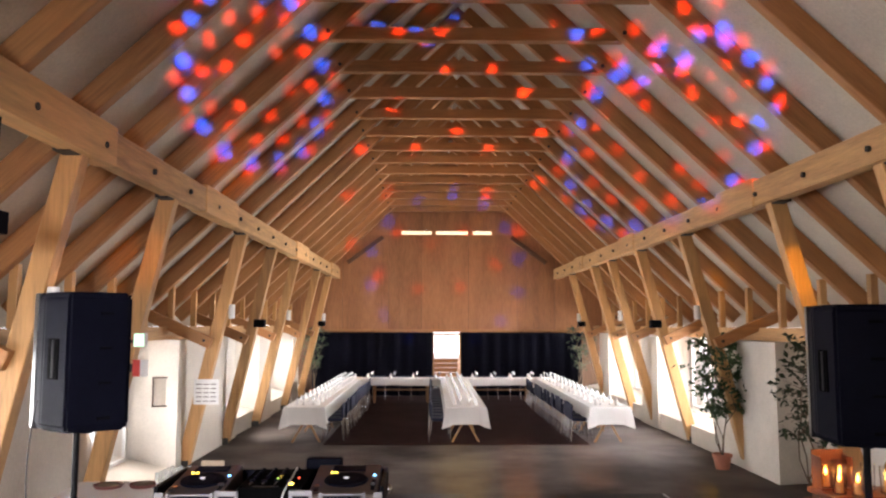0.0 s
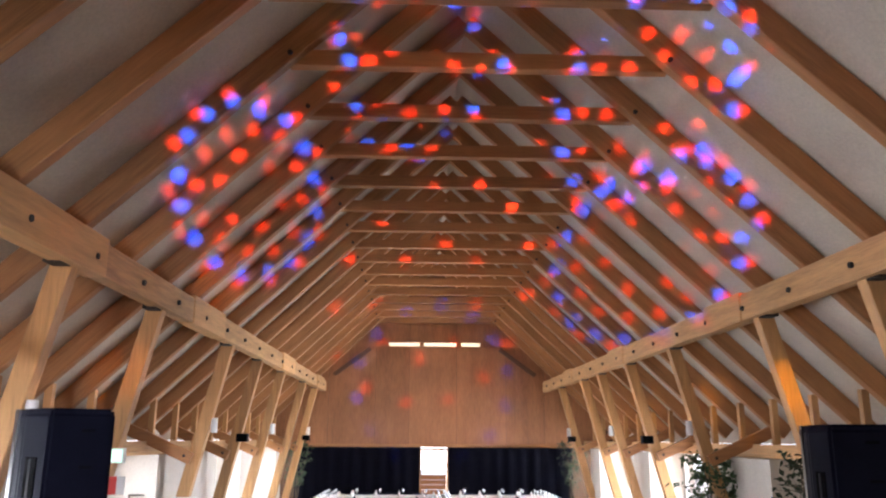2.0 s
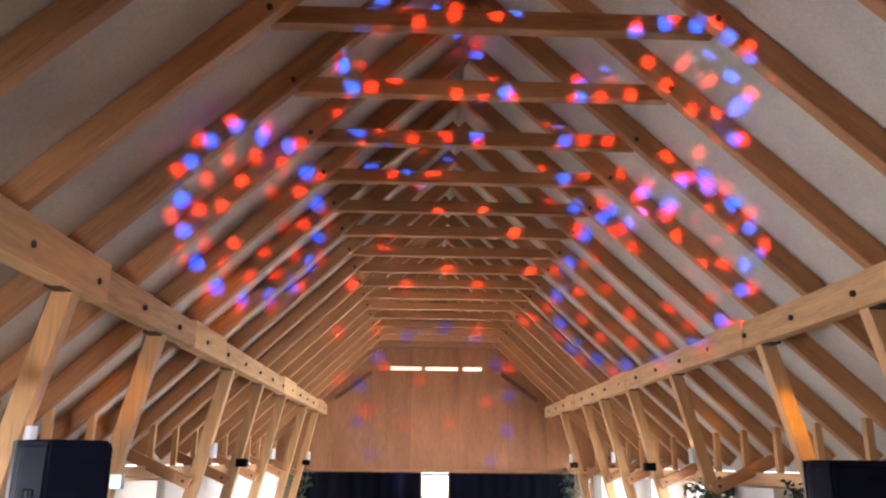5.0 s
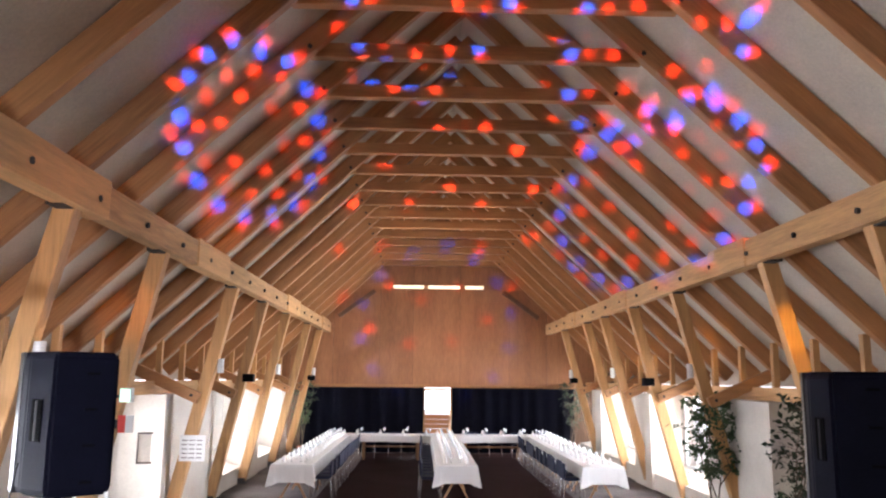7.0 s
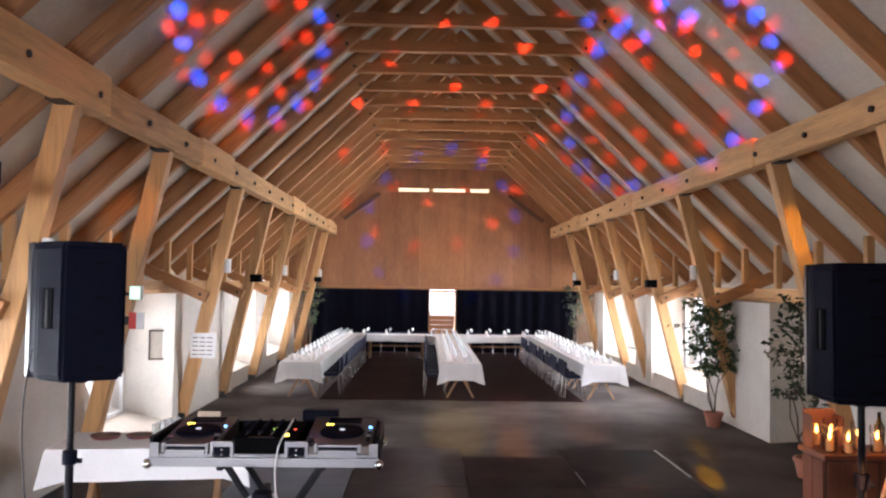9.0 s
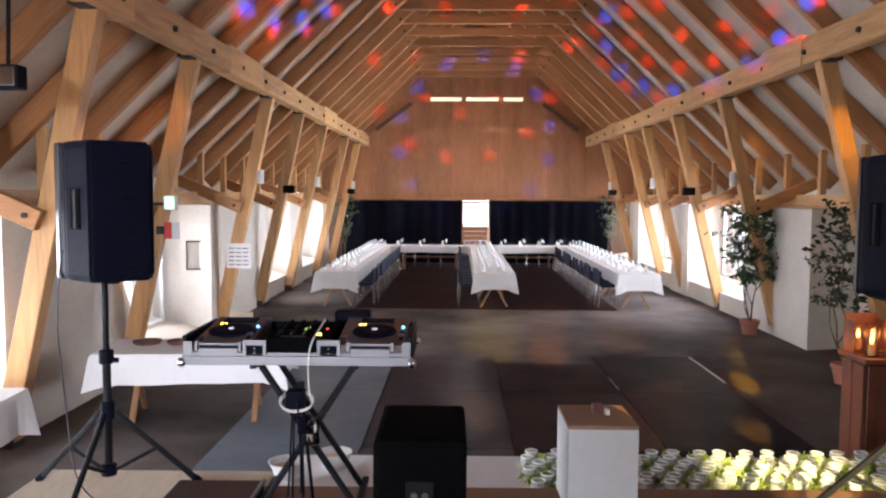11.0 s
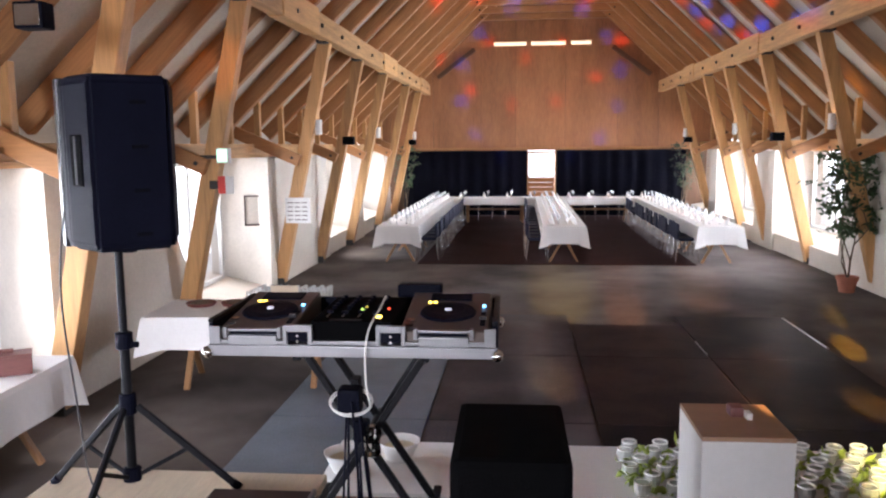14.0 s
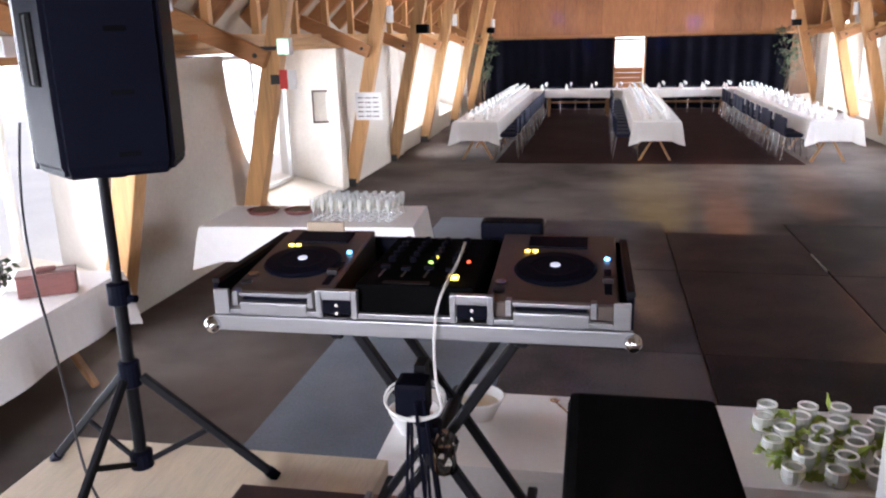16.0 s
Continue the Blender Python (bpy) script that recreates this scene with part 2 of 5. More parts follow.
# ---- floor, walls and roof ----
structure("floor", boxed(C - 5.9, C + 5.9, Y0, Y1, -0.2, 0.0), M_CARPET, "worn grey-brown carpeted barn floor", "floor")
structure("ground", boxed(-400, 400, -400, 400, -0.5, -0.25), surface("pale_gravel_ground", tones((0.68, 0.66, 0.62), 0.12), 0.6, (1, 1, 1), 0.95, 0.2, 20), "pale gravel ground outside the barn", "ground")

WALL_TOP = 2.14


def pier(bm, side, a, b, splay=0.45, toe=0.0):
    """A stretch of thick wall whose ends splay back towards the panes; toe lengthens its foot."""
    rows = []
    for k in range(7):
        z = WALL_TOP * k / 6
        ext = toe * (1 - k / 6) ** 2
        rows.append([bm.verts.new((C + side * u, y, z)) for u, y in
                     ((WALL_U, a), (WALL_U, b + ext), (GLASS_U + 0.3, b - 0.2), (GLASS_U + 0.3, a + splay))])
    for lo, hi in zip(rows, rows[1:]):
        for i in range(4):
            bm.faces.new((lo[i], lo[(i + 1) % 4], hi[(i + 1) % 4], hi[i]))
    bm.faces.new(rows[0])
    bm.faces.new(rows[-1])
    bmesh.ops.recalc_face_normals(bm, faces=bm.faces[:])


def sill_of(side, a):
    """Height of a window's foot: one bay on the west side reaches nearly to the floor."""
    return 0.18 if side < 0 and 9 < a < 13 else 0.5


for side, wname in ((-1, "wall_west"), (1, "wall_east")):
    bm = bm_new()
    for a, b in PIERS[side]:
        deep = side < 0 and 5 < a < 9
        pier(bm, side, a, b, 0.85 if deep else 0.3, 1.3 if deep else 0.15)
    if side > 0:
        box(bm, C + GLASS_U, C + GLASS_U + 0.3, Y0, 13.0, 0, WALL_TOP)
    for a, b in WINDOWS[side]:
        vs = [bm.verts.new((C + side * u, y, z)) for y in (a - 0.2, b + 0.2) for u, z in ((WALL_U + 0.06, 0), (WALL_U + 0.06, sill_of(side, a) - 0.14), (GLASS_U + 0.28, sill_of(side, a) + 0.05), (GLASS_U + 0.28, 0))]
        for f in ((0, 1, 2, 3), (7, 6, 5, 4), (0, 4, 5, 1), (1, 5, 6, 2), (2, 6, 7, 3), (3, 7, 4, 0)):
            bm.faces.new([vs[i] for i in f])
    xo0, xo1 = sorted((C + side * (GLASS_U + 0.31), C + side * (GLASS_U + 0.5)))
    box(bm, xo0, xo1, Y0, Y1, -0.2, 0.18)
    bmesh.ops.recalc_face_normals(bm, faces=bm.faces[:])
    structure(wname, bm, M_PLASTER, "thick white plastered side wall with splayed window bays", "wall")
    for i, (a, b) in enumerate(WINDOWS[side]):
        win = tagged(new("window_%d" % (i + 1 + (5 if side > 0 else 0))), "wide window bay with a white-painted frame, full of bright daylight", "window", kind="structure")
        xf, zb = C + side * GLASS_U, sill_of(side, a)
        fr = bm_new()
        w = 0.06
        n = max(2, round((b - a) / 1.1))
        ys = [a + (b - a - w) * k / n for k in range(n + 1)]
        for y in ys:
            box(fr, xf - 0.03, xf + 0.03, y, y + w, zb, 2.1)
        for y0, y1 in zip(ys, ys[1:]):
            for z in (zb, 2.04):
                box(fr, xf - 0.029, xf + 0.029, y0 + w, y1, z, z + w)
        part("window_frame", fr, M_WHITE, win)
        for y0, y1 in zip(ys, ys[1:]):
            pane = part("pane", boxed(xf - 0.004, xf + 0.004, y0 + w, y1, zb + 0.06, 2.04), M_GLASS, win)
            pane.visible_shadow = False
    # boarded eaves over the windows
    e0, e1 = sorted((C + side * 4.95, C + side * 6.1))
    structure("trim_eaves", boxed(e0, e1, Y0, Y1, 2.145, 2.2), M_BEAM_Y, "spruce boards over the window bays", "trim")

# gable with its slit windows and door
gx0, gx1 = C - 6.0, C + 6.0
bm = bm_new()
DX0, DX1, DZ = 0.14, 1.03, 2.13
box(bm, gx0, DX0, Y1, Y1 + 0.3, 0, DZ + 0.02)
box(bm, DX1, gx1, Y1, Y1 + 0.3, 0, DZ + 0.02)
SLITS = [(-0.98, 0.07), (0.22, 1.33), (1.49, 2.15)]
box(bm, gx0, gx1, Y1, Y1 + 0.3, DZ + 0.02, 5.455)
box(bm, gx0, gx1, Y1, Y1 + 0.3, 5.635, 8.6)
edge = gx0
for a, b in SLITS:
    box(bm, edge, a, Y1, Y1 + 0.3, 5.455, 5.635)
    edge = b
box(bm, edge, gx1, Y1, Y1 + 0.3, 5.455, 5.635)
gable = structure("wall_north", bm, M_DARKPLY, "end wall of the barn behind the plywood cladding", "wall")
for (a, b) in SLITS:
    w = tagged(new("window_slit"), "narrow horizontal slit window high in the gable", "window", kind="structure")
    fr = bm_new()
    for z in (5.455, 5.615):
        box(fr, a, b, Y1 - 0.05, Y1 + 0.1, z, z + 0.02)
    part("window_frame", fr, M_BEAM_X, w)
    part("pane", boxed(a, b, Y1 + 0.14, Y1 + 0.15, 5.475, 5.615), clear("cream_pane", (0.62, 0.42, 0.25), 0.35), w).visible_shadow = False
# plywood sheets
joints = [-5.2, -4.4, -2.97, -1.4, -0.27, 1.33, 3.0, 4.3, 6.3]
for k, (a, b) in enumerate(zip(joints, joints[1:])):
    pieces = [(2.15, 5.45), (5.64, 8.2)]
    for z0, z1 in pieces:
        part("panel", boxed(a + 0.006, b - 0.006, Y1 - 0.025, Y1 - 0.002, z0, z1), M_PLY, gable)
bm = bm_new()
for a, b in ((joints[0], SLITS[0][0]), (SLITS[0][1], SLITS[1][0]), (SLITS[1][1], SLITS[2][0]), (SLITS[2][1], joints[-1])):
    box(bm, a, b, Y1 - 0.024, Y1 - 0.003, 5.452, 5.638)
part("panel", bm, M_PLY, gable)
structure("trim", boxed(gx0, gx1, Y1 - 0.06, Y1 - 0.027, 2.13, 2.23), M_BEAM_X, "pale timber rail above the curtain", "trim")
# unseen end wall; its two windows are added as a source for the fill
bm = bm_new()
sx = [gx0, -1.25, 0.05, 1.15, 2.45, gx1]
box(bm, gx0, gx1, Y0 - 0.3, Y0, 0, 1.8)
box(bm, gx0, gx1, Y0 - 0.3, Y0, 3.4, 8.6)
for k in (0, 2, 4):
    box(bm, sx[k], sx[k + 1], Y0 - 0.3, Y0, 1.8, 3.4)
structure("wall_south", bm, M_PLY, "unseen wooden end wall behind the stage with two added windows", "wall")
for k, (a, b) in enumerate(((-1.25, 0.05), (1.15, 2.45))):
    w = tagged(new("window_south_%d" % (k + 1)), "unseen window added behind the stage for the fill light", "window", kind="structure")
    part("pane", boxed(a, b, Y0 - 0.16, Y0 - 0.15, 1.8, 3.4), M_GLASS, w).visible_shadow = False
    fr = bm_new()
    for z in (1.8, 3.34):
        box(fr, a, b, Y0 - 0.2, Y0 - 0.1, z, z + 0.06)
    part("window_frame", fr, M_WHITE, w)

# roof boarding over the rafters
for side, rname in ((-1, "roof_west"), (1, "roof_east")):
    bm = bm_new()
    off = 0.262 * math.sqrt(1 + SLOPE ** 2)
    pts = [(0.0, under(0) + off), (6.3, under(6.3) + off)]
    vs = []
    for y in (Y0 - 0.3, Y1 + 0.3):
        for dz in (0, 0.18):
            for u, z in pts:
                vs.append(bm.verts.new((C_ROOF + side * u, y, z + dz)))
    for f in ((0, 1, 3, 2), (4, 6, 7, 5), (0, 4, 5, 1), (2, 3, 7, 6), (0, 2, 6, 4), (1, 5, 7, 3)):
        bm.faces.new([vs[i] for i in f])
    bmesh.ops.recalc_face_normals(bm, faces=bm.faces[:])
    structure(rname, bm, M_PANEL, "pale boarded underside of the roof between the rafters", "ceiling")

# trusses: a pair of rafters with its collar
RAFTER_Y = [7.74 + 1.32 * k for k in range(-8, 15)]


def roof_truss():
    t = thing("roof_truss", "spruce rafter pair tied by a collar beam", "roof truss", pose(C_ROOF, 0, 0), "roof trusses")
    ang = math.atan(SLOPE)
    hh = 0.25
    for side in (-1, 1):
        d = hh / 2 / math.cos(ang)
        foot, head = Vector((side * 5.9, 0, under(5.9) + d)), Vector((side * 0.02, 0, under(0.02) + d))
        half = (head - foot).length / 2
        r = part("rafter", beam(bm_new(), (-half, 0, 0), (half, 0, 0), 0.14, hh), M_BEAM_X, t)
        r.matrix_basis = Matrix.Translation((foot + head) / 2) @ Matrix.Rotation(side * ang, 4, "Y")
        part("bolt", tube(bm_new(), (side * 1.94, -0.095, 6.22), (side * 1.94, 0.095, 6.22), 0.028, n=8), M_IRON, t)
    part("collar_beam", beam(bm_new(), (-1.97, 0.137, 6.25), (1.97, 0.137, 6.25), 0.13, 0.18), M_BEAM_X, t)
    return t


first = roof_truss()
first.matrix_world = pose(C_ROOF, RAFTER_Y[0], 0)
for y in RAFTER_Y[1:]:
    copy_thing(first, pose(C_ROOF, y, 0))

# purlins, with wider splice blocks
for side in (-1, 1):
    pur = thing("purlin", "heavy glued spruce purlin with bolted splices", "beam", pose(C + side * U_PURLIN, 0, 0), "purlins", "structure")
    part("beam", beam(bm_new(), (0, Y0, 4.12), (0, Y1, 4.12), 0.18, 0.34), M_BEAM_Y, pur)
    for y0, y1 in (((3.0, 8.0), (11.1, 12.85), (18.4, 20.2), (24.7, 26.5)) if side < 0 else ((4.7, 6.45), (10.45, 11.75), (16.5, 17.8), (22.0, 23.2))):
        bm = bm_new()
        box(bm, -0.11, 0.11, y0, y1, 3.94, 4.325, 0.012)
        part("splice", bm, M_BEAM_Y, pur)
    for y in RAFTER_Y:
        part("bolt", tube(bm_new(), (-0.125, y, 4.1), (0.125, y, 4.1), 0.032, n=8), M_IRON, pur)

# leaning posts with a short tie to the wall
POSTS = {-1: [7.52, 10.1, 13.9, 16.5, 19.3, 22.9, 25.5], 1: [7.75, 10.2, 13.82, 16.7, 19.3, 21.3, 24.6]}
FOOT = {-1: 4.72, 1: 4.86}


def leaning_post(side):
    p = thing("leaning_post", "leaning spruce post bolted under the purlin, tied to the wall", "post", group="leaning posts")
    f = FOOT[side]
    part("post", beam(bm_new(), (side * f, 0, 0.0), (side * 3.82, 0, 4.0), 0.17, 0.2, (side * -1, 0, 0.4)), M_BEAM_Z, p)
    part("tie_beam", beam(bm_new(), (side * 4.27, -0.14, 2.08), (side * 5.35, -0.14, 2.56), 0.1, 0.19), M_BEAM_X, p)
    part("bolt", tube(bm_new(), (side * 4.38, -0.21, 2.13), (side * 4.38, 0.12, 2.13), 0.026, n=8), M_IRON, p)
    part("bracket", boxed(side * 3.82 - 0.08, side * 3.82 + 0.08, -0.3, -0.086, 3.93, 3.995, 0.005), M_IRON, p)
    part("shoe", boxed(side * f - 0.115, side * f + 0.115, -0.1, 0.1, 0.0, 0.13, 0.006), M_IRON, p)
    return p


for side in (-1, 1):
    proto = leaning_post(side)
    proto.matrix_world = pose(C, POSTS[side][0], 0)
    for y in POSTS[side][1:]:
        copy_thing(proto, pose(C, y, 0))
    structure("wall_plate", beam(bm_new(), (C + side * 5.1, Y0, 2.28), (C + side * 5.1, Y1, 2.28), 0.2, 0.16), M_BEAM_Y, "spruce plate along the top of the side wall", "beam")
    stud = tagged(part("roof_stud", boxed(-0.05, 0.05, -0.05, 0.05, 2.36, under(5.18) + 0.02, 0.006), M_BEAM_Z), "short spruce stud between wall plate and rafter", "stud", "roof studs")
    stud.matrix_world = pose(C + side * 5.18, RAFTER_Y[0] + 0.1, 0)
    for y in RAFTER_Y[1:]:
        copy_thing(stud, pose(C + side * 5.18, y + 0.1, 0))

# dark carpet between the tables and the dance floor
structure("carpet", boxed(-2.1, 3.25, 16.35, 26.9, 0.001, 0.012), M_DARKRUG, "dark brown carpet between the banquet tables", "carpet")


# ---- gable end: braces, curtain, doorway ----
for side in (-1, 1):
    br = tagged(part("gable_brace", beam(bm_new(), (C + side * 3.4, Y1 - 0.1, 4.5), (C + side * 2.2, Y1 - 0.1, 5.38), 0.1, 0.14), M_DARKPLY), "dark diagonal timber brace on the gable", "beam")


def curtain(x0, x1):
    bm = bm_new()
    n = int((x1 - x0) / 0.035)
    rnd = random.Random(int(x0 * 100))
    ph = 0.0
    rows = [[], []]
    for i in range(n + 1):
        x = x0 + (x1 - x0) * i / n
        ph += 0.35 + 0.35 * rnd.random()
        d = 0.045 * math.sin(ph) + 0.02 * math.sin(ph * 0.37)
        rows[0].append(bm.verts.new((x, Y1 - 0.2 + d, 0.02)))
        rows[1].append(bm.verts.new((x, Y1 - 0.2 + d * 0.7, 2.1)))
    for i in range(n):
        bm.faces.new((rows[0][i], rows[0][i + 1], rows[1][i + 1], rows[1][i]))
    bmesh.ops.solidify(bm, geom=bm.faces[:], thickness=0.008)
    c = thing("curtain", "black pleated stage curtain hanging along the gable wall", "curtain", group="curtains")
    part("cloth", bm, M_CURTAIN, c, smooth=True)
    part("curtain_rail", tube(bm_new(), (x0, Y1 - 0.2, 2.115), (x1, Y1 - 0.2, 2.115), 0.015), M_BLACKMETAL, c)
    for i in range(5):
        x = x0 + 0.1 + (x1 - x0 - 0.2) * i / 4
        part("bracket", boxed(x - 0.02, x + 0.02, Y1 - 0.2, Y1 - 0.06, 2.125, 2.15), M_BLACKMETAL, c)


curtain(C - 4.55, 0.11)
curtain(1.06, C + 4.55)

door = tagged(new("door_1"), "open doorway to bright daylight with a pale timber frame", "door", kind="structure")
bm = bm_new()
for x in (DX0 - 0.05, DX1 - 0.02):
    box(bm, x, x + 0.07, Y1 - 0.04, Y1 + 0.34, 0, 2.1)
box(bm, DX0 + 0.02, DX1 - 0.02, Y1 - 0.04, Y1 + 0.34, 2.03, 2.1)
part("door_frame", bm, M_BEAM_Z, door)
bench = thing("garden_bench", "orange-brown wooden bench standing outside the doorway", "bench", pose(0.52, 29.6, -0.25))
M_ORANGEWOOD = surface("orange_garden_wood", tones((0.5, 0.25, 0.1), 0.2), 3, (1, 6, 6), 0.6, 0.08, 20)
part("seat", boxed(-0.6, 0.6, -0.2, 0.2, 0.45, 0.49, 0.008), M_ORANGEWOOD, bench)
for z in (0.54, 0.71, 0.88, 1.05, 1.22):
    part("slat", boxed(-0.6, 0.6, 0.17, 0.2, z, z + 0.155, 0.006), M_ORANGEWOOD, bench)
for x in (-0.55, 0.55):
    part("leg", boxed(x - 0.04, x + 0.04, 0.12, 0.2, 0, 1.38, 0.006), M_ORANGEWOOD, bench)
    part("leg", boxed(x - 0.04, x + 0.04, -0.2, -0.12, 0, 0.45, 0.006), M_ORANGEWOOD, bench)
# glowing sheets added outside, so doorway and west windows look out on white daylight
M_DAYGLOW = glow("daylight_glow_sheet", (0.95, 0.97, 1.0), 3.5)
structure("backdrop", boxed(-60, 60, 70, 70.5, -0.25, 40), M_DAYGLOW, "glowing white sheet standing in for bright daylight outside", "backdrop")
structure("backdrop_west", boxed(-60.5, -60, -60, 70, -0.25, 12), M_DAYGLOW, "glowing white sheet standing in for bright daylight outside", "backdrop")

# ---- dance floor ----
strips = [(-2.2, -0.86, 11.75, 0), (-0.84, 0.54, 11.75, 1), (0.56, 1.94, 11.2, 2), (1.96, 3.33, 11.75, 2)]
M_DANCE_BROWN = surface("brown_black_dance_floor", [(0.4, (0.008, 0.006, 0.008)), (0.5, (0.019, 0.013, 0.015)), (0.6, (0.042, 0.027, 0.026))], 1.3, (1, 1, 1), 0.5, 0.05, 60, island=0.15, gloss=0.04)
# blue-grey window reflection on the left strip, put into the base colour
M_DANCE_SHEEN = surface("window_sheen_dance_floor", tones((0.12, 0.145, 0.178), 0.4), 1.0, (1, 1, 1), 0.45, 0.05, 60, island=0.1, gloss=0.15)
dance = tagged(new("dance_floor"), "dark portable dance floor laid in wide strips", "dance floor", kind="structure")
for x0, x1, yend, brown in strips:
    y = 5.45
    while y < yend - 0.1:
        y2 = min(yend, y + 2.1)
        part("panel", boxed(x0, x1, y + 0.004, y2 - 0.004, 0.0, 0.018, 0.003), (M_DANCE_SHEEN, M_DANCE, M_DANCE_BROWN)[brown], dance)
        y = y2
part("edge_strip", boxed(3.335, 3.37, 10.2, 11.75, 0.0, 0.02, 0.004), M_ALU, dance, "bright metal edge strip")
part("edge_strip", boxed(1.945, 1.957, 9.8, 10.4, 0.0, 0.022, 0.002), M_ALU, dance, "bright metal edge strip")

# ---- banquet tables, cloths, chairs and settings ----


def trestle_table(length, width, m, label="trestle table with crossed brown wooden legs"):
    t = thing("trestle_table", label, "table", m, "trestle tables")
    part("tabletop", boxed(-width / 2, width / 2, -length / 2, length / 2, 0.705, 0.735, 0.004), M_WOODLEG, t)
    for y in (-length / 2 + 0.28, length / 2 - 0.28):
        for s in (-1, 1):
            part("leg", beam(bm_new(), (s * (width / 2 - 0.1), y + s * 0.022, 0.0), (-s * 0.12, y + s * 0.022, 0.705), 0.04, 0.06, (0, 1, 0)), M_WOODLEG, t)
    part("stretcher", boxed(-0.03, 0.03, -length / 2 + 0.26, length / 2 - 0.26, 0.36, 0.41, 0.004), M_WOODLEG, t)
    return t


def tablecloth(length, width, drop, m, label, seed=1, ends=(1, 1)):
    """A cloth over a table top, with a hanging, gently folded skirt."""
    rnd = random.Random(seed)
    bm = bm_new()
    w, l = width / 2 + 0.012, length / 2 + 0.012
    outline = []
    nx, ny = max(6, int(width / 0.07)), max(10, int(length / 0.09))
    outline += [(-w + 2 * w * i / nx, -l) for i in range(nx)]
    outline += [(w, -l + 2 * l * i / ny) for i in range(ny)]
    outline += [(w - 2 * w * i / nx, l) for i in range(nx)]
    outline += [(-w, l - 2 * l * i / ny) for i in range(ny)]
    top = [bm.verts.new((x, y, 0.742)) for x, y in outline]
    bm.faces.new(top)
    rings = [top]
    n = len(outline)
    ph, phs = 0, []
    for i in range(n):
        ph += 0.55 + 0.5 * rnd.random()
        phs.append(ph)
    for lev in (0.12, 0.5, 1.0):
        ring = []
        for i, (x, y) in enumerate(outline):
            corner = max(0.0, 1 - (min(abs(abs(x) - w), 9) + min(abs(abs(y) - l), 9)) / 0.14)
            out = 0.006 + lev * (0.012 + 0.013 * math.sin(phs[i]) + 0.05 * corner)
            nxv = (1 if x > 0 else -1) if abs(abs(x) - w) < 1e-6 else 0
            nyv = (1 if y > 0 else -1) if abs(abs(y) - l) < 1e-6 else 0
            ring.append(bm.verts.new((x + nxv * out, y + nyv * out, 0.742 - drop * lev * (1 + 0.22 * corner) + 0.008 * lev * math.sin(phs[i] * 0.3))))
        rings.append(ring)
    for a, b in zip(rings, rings[1:]):
        for i in range(n):
            j = (i + 1) % n
            bm.faces.new((a[i], b[i], b[j], a[j]))
    bmesh.ops.recalc_face_normals(bm, faces=bm.faces[:])
    c = tagged(part("tablecloth", bm, M_CLOTH), label, "tablecloth", "tablecloths")
    c.matrix_world = m
    return c


def banquet_chair():
    c = thing("banquet_chair", "navy upholstered stacking chair with chrome legs", "chair", group="banquet chairs")
    part("seat", boxed(-0.22, 0.22, -0.21, 0.21, 0.42, 0.48, 0.02), M_NAVY, c)
    bm = bm_new()
    box(bm, -0.21, 0.21, -0.235, -0.195, 0.46, 0.76, 0.018)
    part("backrest", bm, M_NAVY, c)
    for s in (-1, 1):
        part("leg", tube(bm_new(), (s * 0.2, 0.19, 0), (s * 0.19, 0.17, 0.43), 0.012, n=8), M_CHROME, c)
        part("leg", tube(bm_new(), (s * 0.2, -0.25, 0), (s * 0.19, -0.2, 0.43), 0.012, n=8), M_CHROME, c)
        part("back_frame", tube(bm_new(), (s * 0.19, -0.2, 0.43), (s * 0.19, -0.222, 0.5), 0.012, n=8), M_CHROME, c)
    return c


def napkin():
    bm = bm_new()
    lathe(bm, [(0.05, 0), (0.055, 0.004), (0.035, 0.06), (0.012, 0.13), (0.002, 0.15)], 8)
    return tagged(part("folded_napkin", bm, M_CLOTH), "white napkin folded into a standing cone", "napkin", "folded napkins")


def wine_glass():
    bm = bm_new()
    lathe(bm, [(0.033, 0), (0.033, 0.004), (0.005, 0.01), (0.004, 0.08), (0.02, 0.095), (0.036, 0.125), (0.036, 0.15), (0.03, 0.185), (0.028, 0.185), (0.034, 0.15), (0.033, 0.125), (0.001, 0.1)], 10)
    return tagged(part("wine_glass", bm, M_THIN, smooth=True), "clear stemmed wine glass set on a white cloth", "glass", "wine glasses")


TOP = 0.744
ARMS = [(-2.5, 0.8), (0.76, 0.8), (3.69, 0.8)]
AY0, AY1 = 16.4, 25.4
proto_t = trestle_table(2.2, 0.76, pose(ARMS[0][0], AY0 + 1.13, 0))
for x, w in ARMS:
    for k in range(4):
        if not (x == ARMS[0][0] and k == 0):
            copy_thing(proto_t, pose(x, AY0 + 1.13 + 2.245 * k, 0))
    tablecloth(AY1 - AY0, w, 0.35, pose(x, (AY0 + AY1) / 2, 0), "long white cloth over a row of trestle tables", int(x * 10) + 40)
for x0, x1 in ((-2.08, 0.34), (1.18, 3.27)):
    copy_thing(proto_t, pose((x0 + x1) / 2, 24.95, 0, 0, 0, 90))
    tablecloth(x1 - x0, 0.8, 0.2, pose((x0 + x1) / 2, 24.95, 0, 0, 0, 90), "white cloth over the cross table", int(x0 * 10) + 90)
proto_c = banquet_chair()
placed = []
for (x, w), sides in zip(ARMS, ((1,), (-1,), (-1,))):
    for s in sides:
        for k in range(13):
            placed.append((x + s * 0.5, AY0 + 0.55 + 0.62 * k, 90 * s))
for x0, x1 in ((-1.7, 0.0), (1.55, 3.0)):
    for k in range(3):
        placed.append((x0 + 0.1 + (x1 - x0) * k / 2, 25.65, 180))
